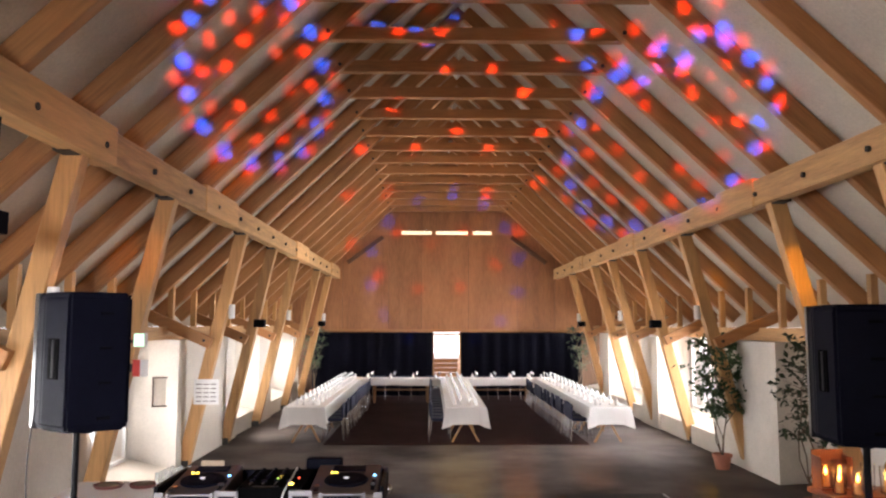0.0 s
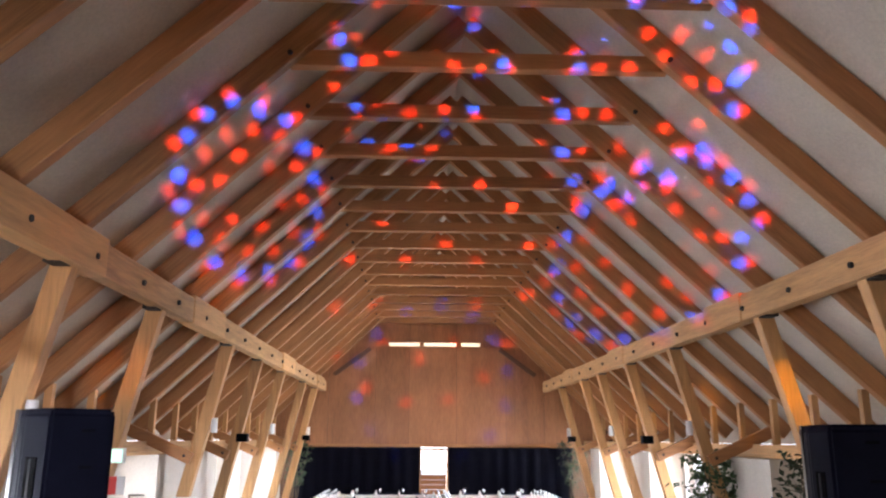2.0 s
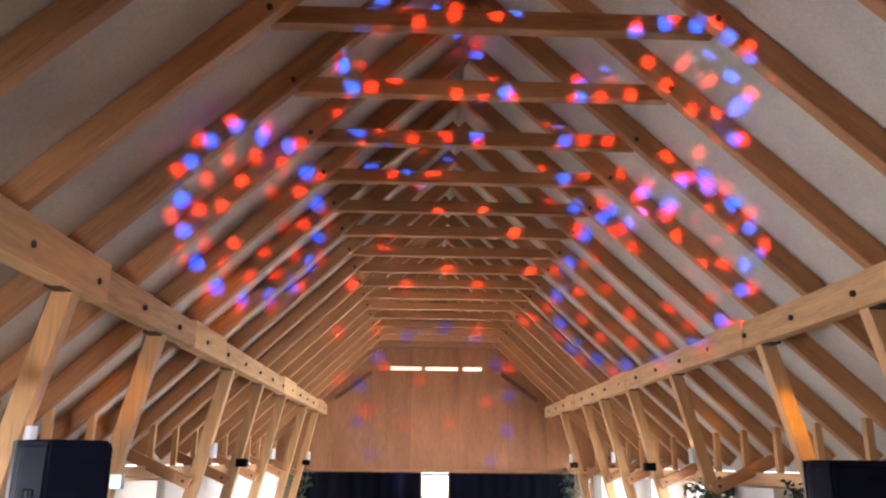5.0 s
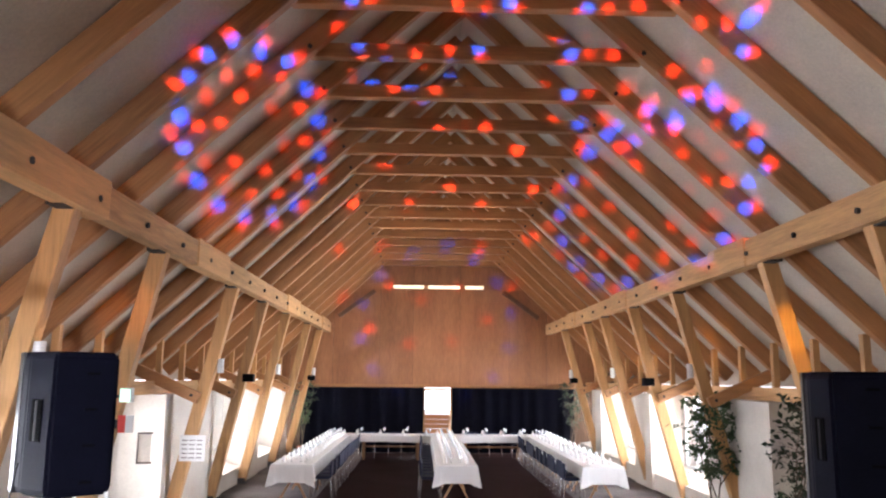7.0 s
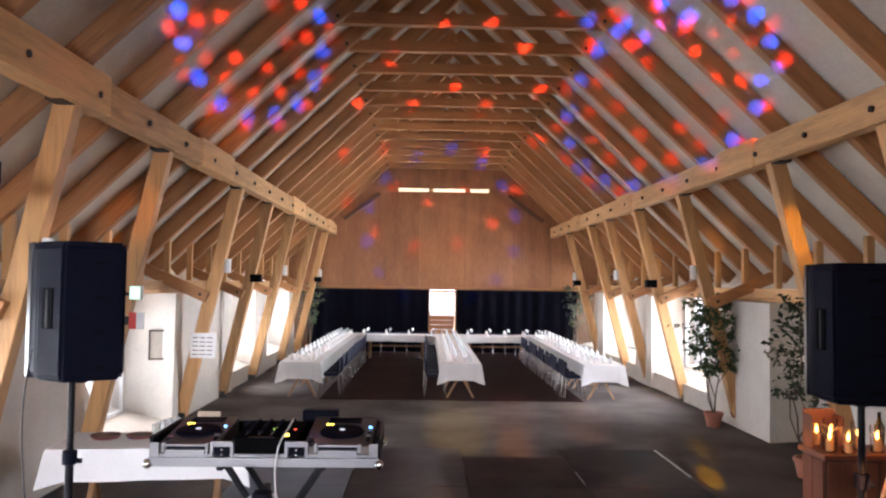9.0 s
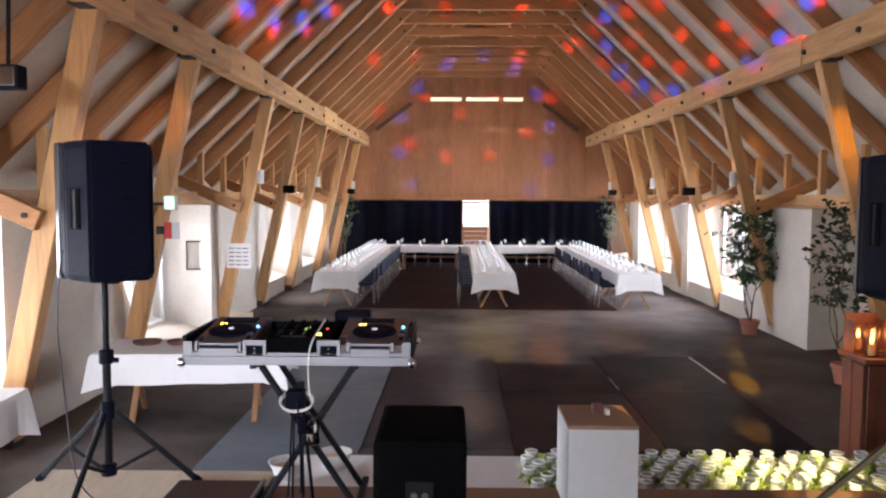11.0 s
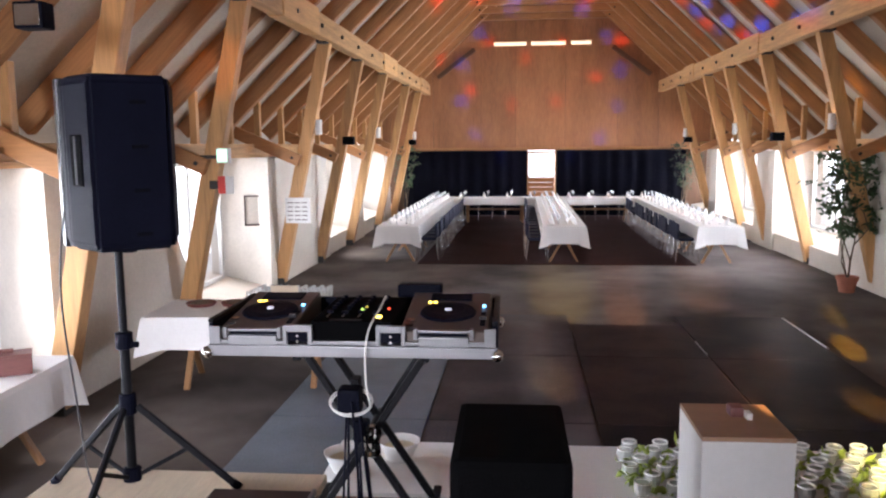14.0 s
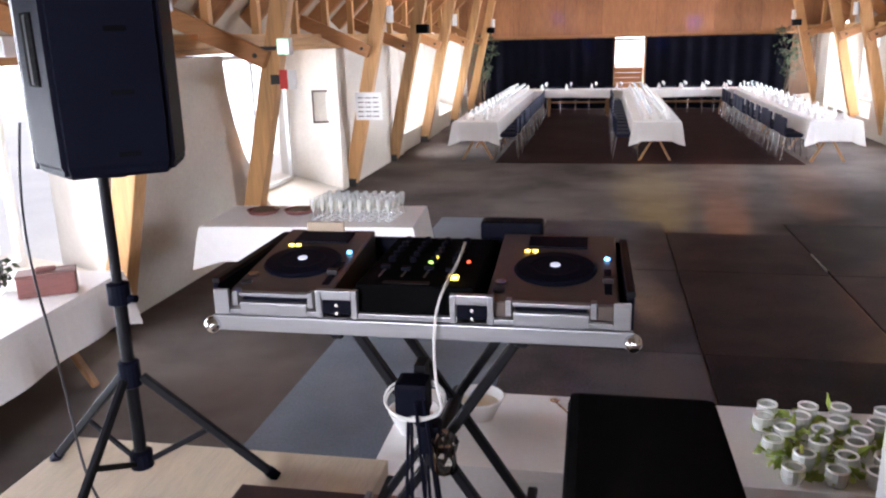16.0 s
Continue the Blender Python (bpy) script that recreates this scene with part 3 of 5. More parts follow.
rnd = random.Random(5)
for i, (x, y, a) in enumerate(placed):
    m = pose(x + rnd.uniform(-0.02, 0.02), y + rnd.uniform(-0.03, 0.03), 0.0, 0, 0, a + rnd.uniform(-4, 4))
    if i == 0:
        proto_c.matrix_world = m
    else:
        copy_thing(proto_c, m)
proto_n, proto_g = napkin(), wine_glass()
sets = []
for x, w in ARMS:
    for s in (-1, 1):
        for k in range(14):
            sets.append((x + s * 0.22, AY0 + 0.4 + 0.62 * k, s))
for x0, x1 in ((-1.9, 0.2), (1.35, 3.1)):
    for k in range(4):
        for s in (-1, 1):
            sets.append((x0 + (x1 - x0) * k / 3, 24.95 + s * 0.22, 0))
for i, (x, y, s) in enumerate(sets):
    mn = pose(x, y, TOP, 0, 0, rnd.uniform(0, 90))
    mg = pose(x - s * 0.12 + (0.12 if s == 0 else 0), y + 0.14, TOP)
    if i == 0:
        proto_n.matrix_world, proto_g.matrix_world = mn, mg
    else:
        copy_thing(proto_n, mn)
        copy_thing(proto_g, mg)

# ---- lamps, loudspeakers and signs on the posts ----
M_LAMPGLASS = surface("frosted_lamp_cover", tones((0.82, 0.82, 0.78), 0.04), 4, (1, 1, 1), 0.3, 0.0, 30)
M_LAMPGLOW = glow("added_bulb_glow", (1.0, 0.86, 0.66), 4.0)


def post_u(side, z):
    return FOOT[side] + (3.82 - FOOT[side]) * z / 4.0


def uplight(side, y):
    x = C + side * (post_u(side, 2.62) - 0.16)
    t = thing("post_uplight", "white cylinder uplighter fixed to a post", "wall lamp", pose(x, y, 2.5), "post uplighters")
    part("body", lathe(bm_new(), [(0.05, 0), (0.055, 0.01), (0.055, 0.24), (0.045, 0.24), (0.045, 0.2)], 16), M_WHITE, t, smooth=False)
    # the uplighters give no light; bulb glow and faint warm beam are added
    part("bulb", lathe(bm_new(), [(0.001, 0.17), (0.03, 0.18), (0.03, 0.21), (0.001, 0.222)], 10), M_LAMPGLOW, t, "warm bulb with an added glow")
    part("arm", boxed(*sorted((0.0, side * 0.15)), -0.015, 0.015, 0.08, 0.11), M_WHITE, t)
    ld = bpy.data.lights.new("uplight_beam", "SPOT")
    ld.energy, ld.color, ld.spot_size, ld.spot_blend, ld.shadow_soft_size = 3, (1.0, 0.76, 0.52), radians(120), 1.0, 0.05
    lo = new("uplight_beam", ld)
    lo.matrix_world = look((x, y, 2.76), (x - side * 1.0, y, 5.5))


for side, ys in ((-1, (7.52, 13.9, 19.3, 25.5)), (1, (13.82, 19.3, 24.6))):
    for y in ys:
        uplight(side, y)


def small_speaker(side, y, z=2.42):
    x = C + side * (post_u(side, z) - 0.17)
    t = thing("small_loudspeaker", "small black loudspeaker bolted to a post", "loudspeaker", pose(x, y - 0.22, z), "small loudspeakers")
    part("cabinet", boxed(-0.11, 0.11, -0.08, 0.1, -0.08, 0.08, 0.012), M_BLACK, t)
    part("grille", boxed(-0.1, 0.1, -0.088, -0.0805, -0.07, 0.07, 0.003), M_GRILLE, t)
    part("bracket", boxed(*sorted((0.0, side * 0.15)), 0.1, 0.16, -0.02, 0.02), M_IRON, t)


for side, y in ((-1, 16.5), (-1, 25.5), (1, 16.7), (1, 24.6)):
    small_speaker(side, y)

sgn = thing("exit_sign", "small green and white lit exit sign on a post", "exit sign", pose(-3.46, 9.95, 2.2))
part("housing", boxed(-0.07, 0.07, -0.05, 0.05, -0.07, 0.1, 0.01), M_WHITE, sgn)
part("lens", boxed(-0.055, 0.055, -0.058, -0.051, -0.055, 0.085, 0.002), glow("exit_lens", (0.55, 1.0, 0.72), 1.6), sgn, "glowing pale green panel")
part("bracket", boxed(-0.28, -0.07, -0.01, 0.05, -0.02, 0.02), M_IRON, sgn)
fs = thing("fire_sign", "red and white fire notice fixed to the wall", "sign", pose(-3.52, 9.95, 1.88))
part("red_half", boxed(-0.02, 0.07, -0.01, 0.01, -0.1, 0.1), M_RED, fs)
part("white_half", boxed(0.07, 0.16, -0.01, 0.01, -0.1, 0.1), M_WHITE, fs)
part("backing", boxed(-0.13, 0.0, 0.011, 0.04, -0.05, 0.05), M_IRON, fs)

pap = thing("notice_sheet", "white printed seating sheet pinned to a post", "notice", pose(-3.73, 13.78, 1.27))
part("sheet", boxed(-0.21, 0.21, -0.006, 0.0, -0.21, 0.21), M_WHITE, pap)
for k in range(5):
    for s in range(3):
        part("line", boxed(-0.17 + 0.12 * s, -0.08 + 0.12 * s, -0.008, -0.0065, 0.12 - 0.07 * k, 0.135 - 0.07 * k), M_DECKGREY, pap)
part("pin", boxed(-0.06, -0.03, 0.0, 0.06, 0.15, 0.17), M_IRON, pap)
fr = thing("framed_notice", "white notice in a thin grey frame on the wall end", "picture frame", pose(-4.38, 13.56, 1.29, 0, 0, 15))
for x0, x1, z0, z1 in ((-0.17, 0.17, 0.22, 0.245), (-0.17, 0.17, -0.245, -0.22), (-0.17, -0.145, -0.22, 0.22), (0.145, 0.17, -0.22, 0.22)):
    part("frame", boxed(x0, x1, -0.03, 0.05, z0, z1), M_DECKGREY, fr)
part("print", boxed(-0.145, 0.145, -0.015, 0.0, -0.22, 0.22), M_PLASTER, fr)

fl = thing("flood_lamp", "small black and chrome flood lamp hung under the purlin", "flood lamp", pose(-3.17, 6.1, 3.15))
part("hanger", tube(bm_new(), (0, 0, 0.08), (0.0, 0.05, 0.9), 0.015, n=8), M_BLACKMETAL, fl)
part("housing", boxed(-0.1, 0.1, -0.07, 0.07, -0.09, 0.08, 0.015), M_BLACK, fl)
part("reflector", boxed(-0.08, 0.08, -0.078, -0.071, -0.07, 0.06, 0.002), M_CHROME, fl)

el = thing("emergency_lamp", "small white emergency lamp on a black base on the wall plate", "wall lamp", pose(C - 4.87, 6.9, 2.28))
part("base", boxed(-0.15, -0.02, -0.05, 0.05, -0.03, 0.03, 0.005), M_BLACK, el)
part("housing", boxed(-0.02, 0.08, -0.08, 0.08, -0.07, 0.07, 0.012), M_WHITE, el)
part("lens", boxed(-0.005, 0.065, -0.09, -0.081, -0.055, 0.055, 0.003), M_LAMPGLASS, el)

# ---- plants ----


def leafy(bm, pts, size, rnd):
    for p in pts:
        d = Vector((rnd.gauss(0, 1), rnd.gauss(0, 1), rnd.gauss(0, 0.6) - 0.2)).normalized()
        s = d.cross(Vector((rnd.gauss(0, 1), rnd.gauss(0, 1), rnd.gauss(0, 1)))).normalized()
        l, w = size * rnd.uniform(0.7, 1.3), size * rnd.uniform(0.22, 0.34)
        up = d.cross(s) * l * 0.12
        a, b, c, e, m = p, p + d * l * 0.45 + s * w, p + d * l, p + d * l * 0.45 - s * w, p + d * l * 0.5 + up
        vs = [bm.verts.new(v) for v in (a, b, c, e, m)]
        for f in ((0, 1, 4), (1, 2, 4), (2, 3, 4), (3, 0, 4)):
            bm.faces.new([vs[i] for i in f])


def potted_tree(x, y, height, spread, seed, label, dens=900, pot=True):
    rnd = random.Random(seed)
    t = thing("potted_tree", label, "potted plant", pose(x, y, 0), "potted trees")
    part("pot", lathe(bm_new(), [(0.11, 0), (0.15, 0.2), (0.165, 0.2), (0.165, 0.25), (0.145, 0.25), (0.14, 0.21), (0.001, 0.21)], 20), M_TERRA, t)
    tops = []
    bm = bm_new()
    for k in range(5):
        a = rnd.uniform(0, 6.28)
        p = Vector((0.02 * math.cos(a), 0.02 * math.sin(a), 0.21))
        for i in range(7):
            q = p + Vector((rnd.gauss(0, 0.06) + 0.03 * math.cos(a), rnd.gauss(0, 0.06) + 0.03 * math.sin(a), (height - 0.3) / 7))
            tube(bm, p, q, 0.012 * (1 - i / 9), 0.012 * (1 - (i + 1) / 9), 6)
            if i > 1:
                for j in range(4):
                    b = rnd.uniform(0, 6.28)
                    r = spread * rnd.uniform(0.4, 1.0) * (1.0 if 2 < i < 6 else 0.6)
                    e = q + Vector((r * math.cos(b), r * math.sin(b), rnd.uniform(-0.1, 0.2)))
                    tube(bm, q, e, 0.005, 0.002, 4)
                    tops.append((q, e))
            p = q
    part("trunk", bm, M_BARK, t)
    bm = bm_new()
    pts = []
    for _ in range(dens):
        q, e = rnd.choice(tops)
        pts.append(q.lerp(e, rnd.uniform(0.3, 1.05)) + Vector((rnd.gauss(0, 0.03), rnd.gauss(0, 0.03), rnd.gauss(0, 0.04))))
    leafy(bm, pts, 0.1, rnd)
    part("crown", bm, M_LEAF, t)


potted_tree(4.95, 13.75, 2.15, 0.4, 3, "potted fig tree with dark green leaves beside a post", 1300)
potted_tree(4.86, 10.3, 2.2, 0.42, 8, "potted fig tree with loose green branches near the bar", 420)
for x, s in ((C - 4.4, 21), (C + 4.4, 22)):
    potted_tree(x, 26.5, 2.3, 0.35, s, "potted tree standing at the edge of the black curtain", 420)

# ---- bar shelf ----
M_BARWOOD = surface("dark_bar_wood", tones((0.05, 0.02, 0.012), 0.3), 3, (1, 6, 6), 0.4, 0.08, 20)
M_BARFRONT = surface("red_brown_bar_panel", tones((0.16, 0.05, 0.025), 0.35), 2.5, (5, 5, 0.7), 0.35, 0.08, 20)
BX, BY, BTOP = 3.14, 6.5, 1.1   # near corner of the bar
bar = thing("bar_counter", "red-brown wooden bar counter with panelled front", "bar counter", pose(BX, BY, 0))
part("body", boxed(0.02, 1.68, 0.03, 0.38, 0.06, BTOP - 0.04), M_BARWOOD, bar)
part("plinth_board", boxed(0.04, 1.66, 0.045, 0.36, 0.0, 0.059), M_BARWOOD, bar)
part("worktop", boxed(-0.02, 1.72, -0.03, 0.41, BTOP - 0.04, BTOP, 0.008), M_BARFRONT, bar, "polished brown worktop")
for k in range(4):
    x0 = 0.03 + 0.415 * k
    part("front_panel", boxed(x0, x0 + 0.4, 0.012, 0.029, 0.09, BTOP - 0.06, 0.005), M_BARFRONT, bar)
for k in range(2):
    part("side_panel", boxed(0.002, 0.019, 0.04 + 0.17 * k, 0.2 + 0.17 * k, 0.09, BTOP - 0.06, 0.005), M_BARFRONT, bar)
basket = thing("lantern_box", "amber wooden lantern box glowing with candlelight on the bar", "lantern", pose(BX + 0.14, BY + 0.27, BTOP))
part("back_panel", boxed(-0.13, 0.13, 0.1, 0.115, 0.0, 0.3, 0.004), M_BARFRONT, basket)
part("shelf", boxed(-0.13, 0.13, -0.05, 0.099, 0.0, 0.016, 0.004), M_BARFRONT, basket)
for x in (-0.13, 0.116):
    part("side_panel", boxed(x, x + 0.014, -0.05, 0.099, 0.017, 0.26, 0.004), M_BARFRONT, basket)
M_AMBER = clear("amber_glass", (0.9, 0.4, 0.08), 0.05)
M_FLAME = glow("candle_light", (1.0, 0.42, 0.08), 16.0)
M_WAX = surface("amber_wax", tones((0.62, 0.3, 0.1), 0.1), 5, (1, 1, 1), 0.5, 0.0, 30)


def bottle():
    bm = lathe(bm_new(), [(0.035, 0), (0.037, 0.01), (0.037, 0.17), (0.014, 0.22), (0.013, 0.28), (0.001, 0.28)], 14)
    return tagged(part("bottle", bm, M_AMBER, smooth=True), "amber glass bottle on the bar shelf", "bottle", "bar bottles")


def candle():
    t = thing("candle_lantern", "lit candle in a clear glass jar", "candle", group="candle lanterns")
    j = part("jar", lathe(bm_new(), [(0.05, 0), (0.055, 0.21), (0.05, 0.21), (0.046, 0.008), (0.001, 0.008)], 16), M_GLASS, t)
    j.visible_shadow = False
    part("wax", lathe(bm_new(), [(0.025, 0.008), (0.025, 0.09), (0.001, 0.092)], 12), M_WAX, t)
    part("flame", lathe(bm_new(), [(0.001, 0.095), (0.013, 0.112), (0.011, 0.135), (0.001, 0.17)], 10), M_FLAME, t, "bright orange flame")
    return t


pb, pc = bottle(), candle()
for i, (x, y) in enumerate(((0.62, 0.5), (0.74, 0.46), (0.9, 0.52), (1.04, 0.47), (1.2, 0.5), (1.36, 0.46), (1.5, 0.52))):
    m = pose(BX + x, BY + y - 0.17, BTOP)
    if i == 0:
        pb.matrix_world = m
    else:
        copy_thing(pb, m)
for i, (x, y, z) in enumerate(((0.08, 0.29, 0.017), (0.2, 0.3, 0.017), (0.1, 0.12, 0.0), (0.21, 0.05, 0.0), (0.4, 0.25, 0.0), (0.48, 0.12, 0.0), (0.95, 0.1, 0.0))):
    m = pose(BX + x, BY + y, BTOP + z)
    if i == 0:
        pc.matrix_world = m
    else:
        copy_thing(pc, m)
dish = thing("yellow_dish", "small shallow yellow dish on the bar", "dish", pose(BX + 0.68, BY + 0.08, BTOP))
part("bowl", lathe(bm_new(), [(0.03, 0), (0.035, 0.004), (0.07, 0.03), (0.066, 0.03), (0.03, 0.008), (0.001, 0.007)], 18), surface("yellow_glaze", tones((0.7, 0.55, 0.12), 0.1), 5, (1, 1, 1), 0.3, 0.0, 30), dish)
for x, y, z in ((0.14, 0.05, 0.32), (0.45, 0.0, 0.32)):
    ld = bpy.data.lights.new("candle_glow", "POINT")
    ld.energy, ld.color, ld.shadow_soft_size = 4, (1.0, 0.42, 0.12), 0.06
    new("candle_glow", ld).matrix_world = pose(BX + x, BY + y, BTOP + z)

for ob in [o for o in scene.objects if o.parent is None and o.type != "CAMERA"]:
    ob.matrix_basis = HALL @ ob.matrix_basis

# ---- stage and what stands on it ----
SZ = 1.05
stage = tagged(new("stage"), "raised wooden stage of boarded platforms", "stage", kind="structure")
y = 4.1
for k in range(16):
    part("plank", boxed(-1.95, -0.902, y - 0.44, y - 0.004, 0.98, SZ, 0.004), M_STAGE, stage)
    part("plank", boxed(-0.898, 4.2, y - 0.62, y - 0.184, 0.98, SZ, 0.004), M_STAGE_EDGE, stage)
    y -= 0.44
part("skirting", boxed(-1.93, -0.91, Y0 + 0.2, 4.06, 0.0, 0.98), M_STAGE_EDGE, stage)
part("skirting", boxed(-0.89, 4.18, Y0 + 0.2, 3.88, 0.0, 0.98), M_STAGE_EDGE, stage)


def speaker_stand(x, y, top, feet):
    t = thing("speaker_stand", "black steel tripod loudspeaker stand", "speaker stand", pose(x, y, SZ), "speaker stands")
    h = top - SZ
    part("pole", tube(bm_new(), (0, 0, 0.08), (0, 0, h * 0.62), 0.0175, n=14), M_BLACKMETAL, t)
    part("inner_pole", tube(bm_new(), (0, 0, h * 0.62), (0, 0, h), 0.014, n=14), M_BLACKMETAL, t)
    part("collar", lathe(bm_new(), [(0.022, 0), (0.029, 0.005), (0.029, 0.075), (0.022, 0.08)], 16, (0, 0, 0.31)), M_BLACK, t)
    part("collar", lathe(bm_new(), [(0.018, 0), (0.03, 0.005), (0.03, 0.06), (0.018, 0.065)], 16, (0, 0, h * 0.6)), M_BLACK, t)
    part("knob", tube(bm_new(), (0.028, 0, h * 0.62), (0.05, 0, h * 0.62), 0.011, n=10), M_BLACK, t)
    part("hub", lathe(bm_new(), [(0.022, 0), (0.032, 0.004), (0.032, 0.05), (0.022, 0.055)], 14, (0, 0, 0.06)), M_BLACK, t)
    for a in feet:
        c, s = math.cos(radians(a)), math.sin(radians(a))
        leg = part("leg", beam(bm_new(), (0.03 * c, 0.03 * s, 0.34), (0.36 * c, 0.36 * s, 0.014), 0.018, 0.024, bevel=0.003), M_BLACKMETAL, t)
        part("rubber_foot", tube(bm_new(), (0.35 * c, 0.35 * s, 0.024), (0.375 * c, 0.375 * s, 0.0), 0.017, n=8), M_BLACK, leg)
        part("brace", beam(bm_new(), (0.03 * c, 0.03 * s, 0.085), (0.2 * c, 0.2 * s, 0.17), 0.01, 0.016, bevel=0.002), M_BLACKMETAL, t)
    return t


def pa_speaker(x, y, z0, turn, height=0.585):
    """A moulded loudspeaker: broad curved front, tapered back with handles and vents."""
    t = thing("pa_loudspeaker", "black moulded loudspeaker seen from behind, on its stand", "loudspeaker", pose(x, y, z0, 0, 0, turn), "stage loudspeakers")
    plan = [(-0.185, 0.17), (0.185, 0.17), (0.18, 0.02), (0.125, -0.16), (-0.125, -0.16), (-0.18, 0.02)]
    bm = bm_new()
    rows = []
    for z, k in ((0.0, 0.93), (0.02, 1.0), (height - 0.02, 1.0), (height, 0.94)):
        rows.append([bm.verts.new((px * k, py * k, z)) for px, py in plan])
    for a, b in zip(rows, rows[1:]):
        for i in range(6):
            bm.faces.new((a[i], a[(i + 1) % 6], b[(i + 1) % 6], b[i]))
    bm.faces.new(list(reversed(rows[0])))
    bm.faces.new(rows[-1])
    bmesh.ops.recalc_face_normals(bm, faces=bm.faces[:])
    bmesh.ops.bevel(bm, geom=bm.edges[:], offset=0.012, segments=2, affect="EDGES")
    part("cabinet", bm, M_BLACK, t)
    part("front_frame", boxed(-0.189, 0.189, 0.1, 0.1695, 0.001, height - 0.001, 0.006), M_TRIM, t)
    part("front_grille", boxed(-0.165, 0.165, 0.1705, 0.18, 0.03, height - 0.03, 0.006), M_GRILLE, t)
    for s in (-1,):
        ang = math.atan2(0.18, 0.055)
        mid = Vector((s * 0.1515, -0.06, height * 0.52))
        rot = Matrix.Rotation(-s * (math.pi / 2 - ang), 4, "Z")
        h = part("handle", boxed(-0.008, 0.008, -0.04, 0.04, -0.085, 0.085, 0.006), M_GRILLE, t, "recessed dark side handle")
        h.matrix_basis = Matrix.Translation(mid) @ rot
        g = part("handle_bar", boxed(-0.006, 0.006, -0.01, 0.01, -0.08, 0.08, 0.004), M_BLACKMETAL, h)
        g.matrix_basis = Matrix.Translation((s * 0.004, 0, 0))
    for k in range(4):
        part("vent", boxed(0.0, 0.05, -0.166, -0.1585, 0.05 + 0.145 * k, 0.062 + 0.145 * k, 0.002), M_GRILLE, t)
    part("pole_socket", tube(bm_new(), (0, 0, -0.02), (0, 0, 0.004), 0.026, n=12), M_BLACKMETAL, t)
    return t


SPL = (-1.56, 3.86)
speaker_stand(*SPL, 1.965, (15, 165, 268))
pa_speaker(SPL[0] + 0.03, SPL[1] + 0.02, 1.965, 37, 0.58)
SPR = (1.72, 3.6)
speaker_stand(*SPR, 1.935, (10, 170, 270))
pa_speaker(*SPR, 1.935, -19, 0.56)
cord("power_cable", [(-1.67, 3.73, 2.1), (-1.7, 3.7, 1.87), (-1.69, 3.74, 1.57), (-1.68, 3.76, 1.3), (-1.64, 3.72, 1.09), (-1.46, 3.62, 1.06), (-1.31, 3.52, 1.06)], 0.0035, M_DECK)
tagged(bpy.data.objects["power_cable"], "thin grey cable hanging from a loudspeaker", "cable")
cb = cord("speaker_cable", [(1.78, 3.45, 2.1), (1.75, 3.37, 1.8), (1.65, 3.47, 1.5), (1.64, 3.43, 1.08), (1.49, 3.26, 1.06)], 0.006, M_DECKGREY)
tagged(cb, "thin grey cable hanging from a loudspeaker", "cable")

# DJ case on its folding stand
stand = thing("keyboard_stand", "black folding cross stand carrying the equipment case", "stand", pose(-0.66, 3.78, SZ))
for yy in (-0.13, 0.13):
    o = 0.014 if yy < 0 else -0.014
    part("leg", beam(bm_new(), (-0.2, yy + o, 0.61), (0.2, yy + o, 0.0), 0.023, 0.026, (0, 1, 0), 0.004), M_BLACKMETAL, stand)
    part("leg", beam(bm_new(), (0.2, yy - o, 0.61), (-0.2, yy - o, 0.0), 0.023, 0.026, (0, 1, 0), 0.004), M_BLACKMETAL, stand)
for x in (-0.2, 0.2):
    part("top_bar", beam(bm_new(), (x, -0.2, 0.605), (x, 0.2, 0.605), 0.028, 0.02, bevel=0.004), M_BLACKMETAL, stand)
    part("foot_bar", beam(bm_new(), (x, -0.2, 0.012), (x, 0.2, 0.012), 0.028, 0.022, bevel=0.004), M_BLACKMETAL, stand)
part("pivot", tube(bm_new(), (0, -0.18, 0.305), (0, 0.18, 0.305), 0.018, n=12), M_BLACKMETAL, stand)

CX0, CX1, CY0, CY1, CZ = -1.13, -0.235, 3.55, 4.01, 1.667
case = thing("equipment_case", "aluminium-edged flight case holding two players and a mixer", "flight case", pose(0, 0, 0))
part("base", boxed(CX0 + 0.012, CX1 - 0.012, CY0 + 0.012, CY1 - 0.012, CZ, CZ + 0.03), M_BLACK, case)
part("front_rail", boxed(CX0, CX1, CY0, CY0 + 0.014, CZ, CZ + 0.034, 0.003), M_ALU, case, "brushed aluminium edge rail")
part("front_lip", boxed(CX0 + 0.02, CX1 - 0.02, CY0 + 0.006, CY0 + 0.02, CZ + 0.036, CZ + 0.048, 0.002), M_ALU, case)
part("back_rail", boxed(CX0, CX1, CY1 - 0.014, CY1, CZ, CZ + 0.1, 0.003), M_BLACK, case)
for x in (CX0, CX1 - 0.014):
    part("side_panel", boxed(x, x + 0.014, CY0 + 0.016, CY1 - 0.016, CZ, CZ + 0.1, 0.003), M_BLACK, case)
    part("side_rail", boxed(x - 0.002, x + 0.016, CY0 + 0.018, CY1 - 0.018, CZ + 0.1, CZ + 0.112, 0.003), M_BLACKMETAL, case)
for x in (CX0, CX1):
    for yy in (CY0, CY1):
        part("corner_ball", lathe(bm_new(), [(0.001, -0.019), (0.009, -0.017), (0.016, -0.01), (0.019, 0), (0.016, 0.01), (0.009, 0.017), (0.001, 0.019)], 18, (x, yy, CZ + 0.012)), M_CHROME, case, smooth=True)
for x in (CX0 + 0.006, CX1 - 0.04):
    part("corner_post", boxed(x, x + 0.034, CY0 + 0.003, CY0 + 0.013, CZ + 0.036, CZ + 0.092, 0.002), M_ALU, case)
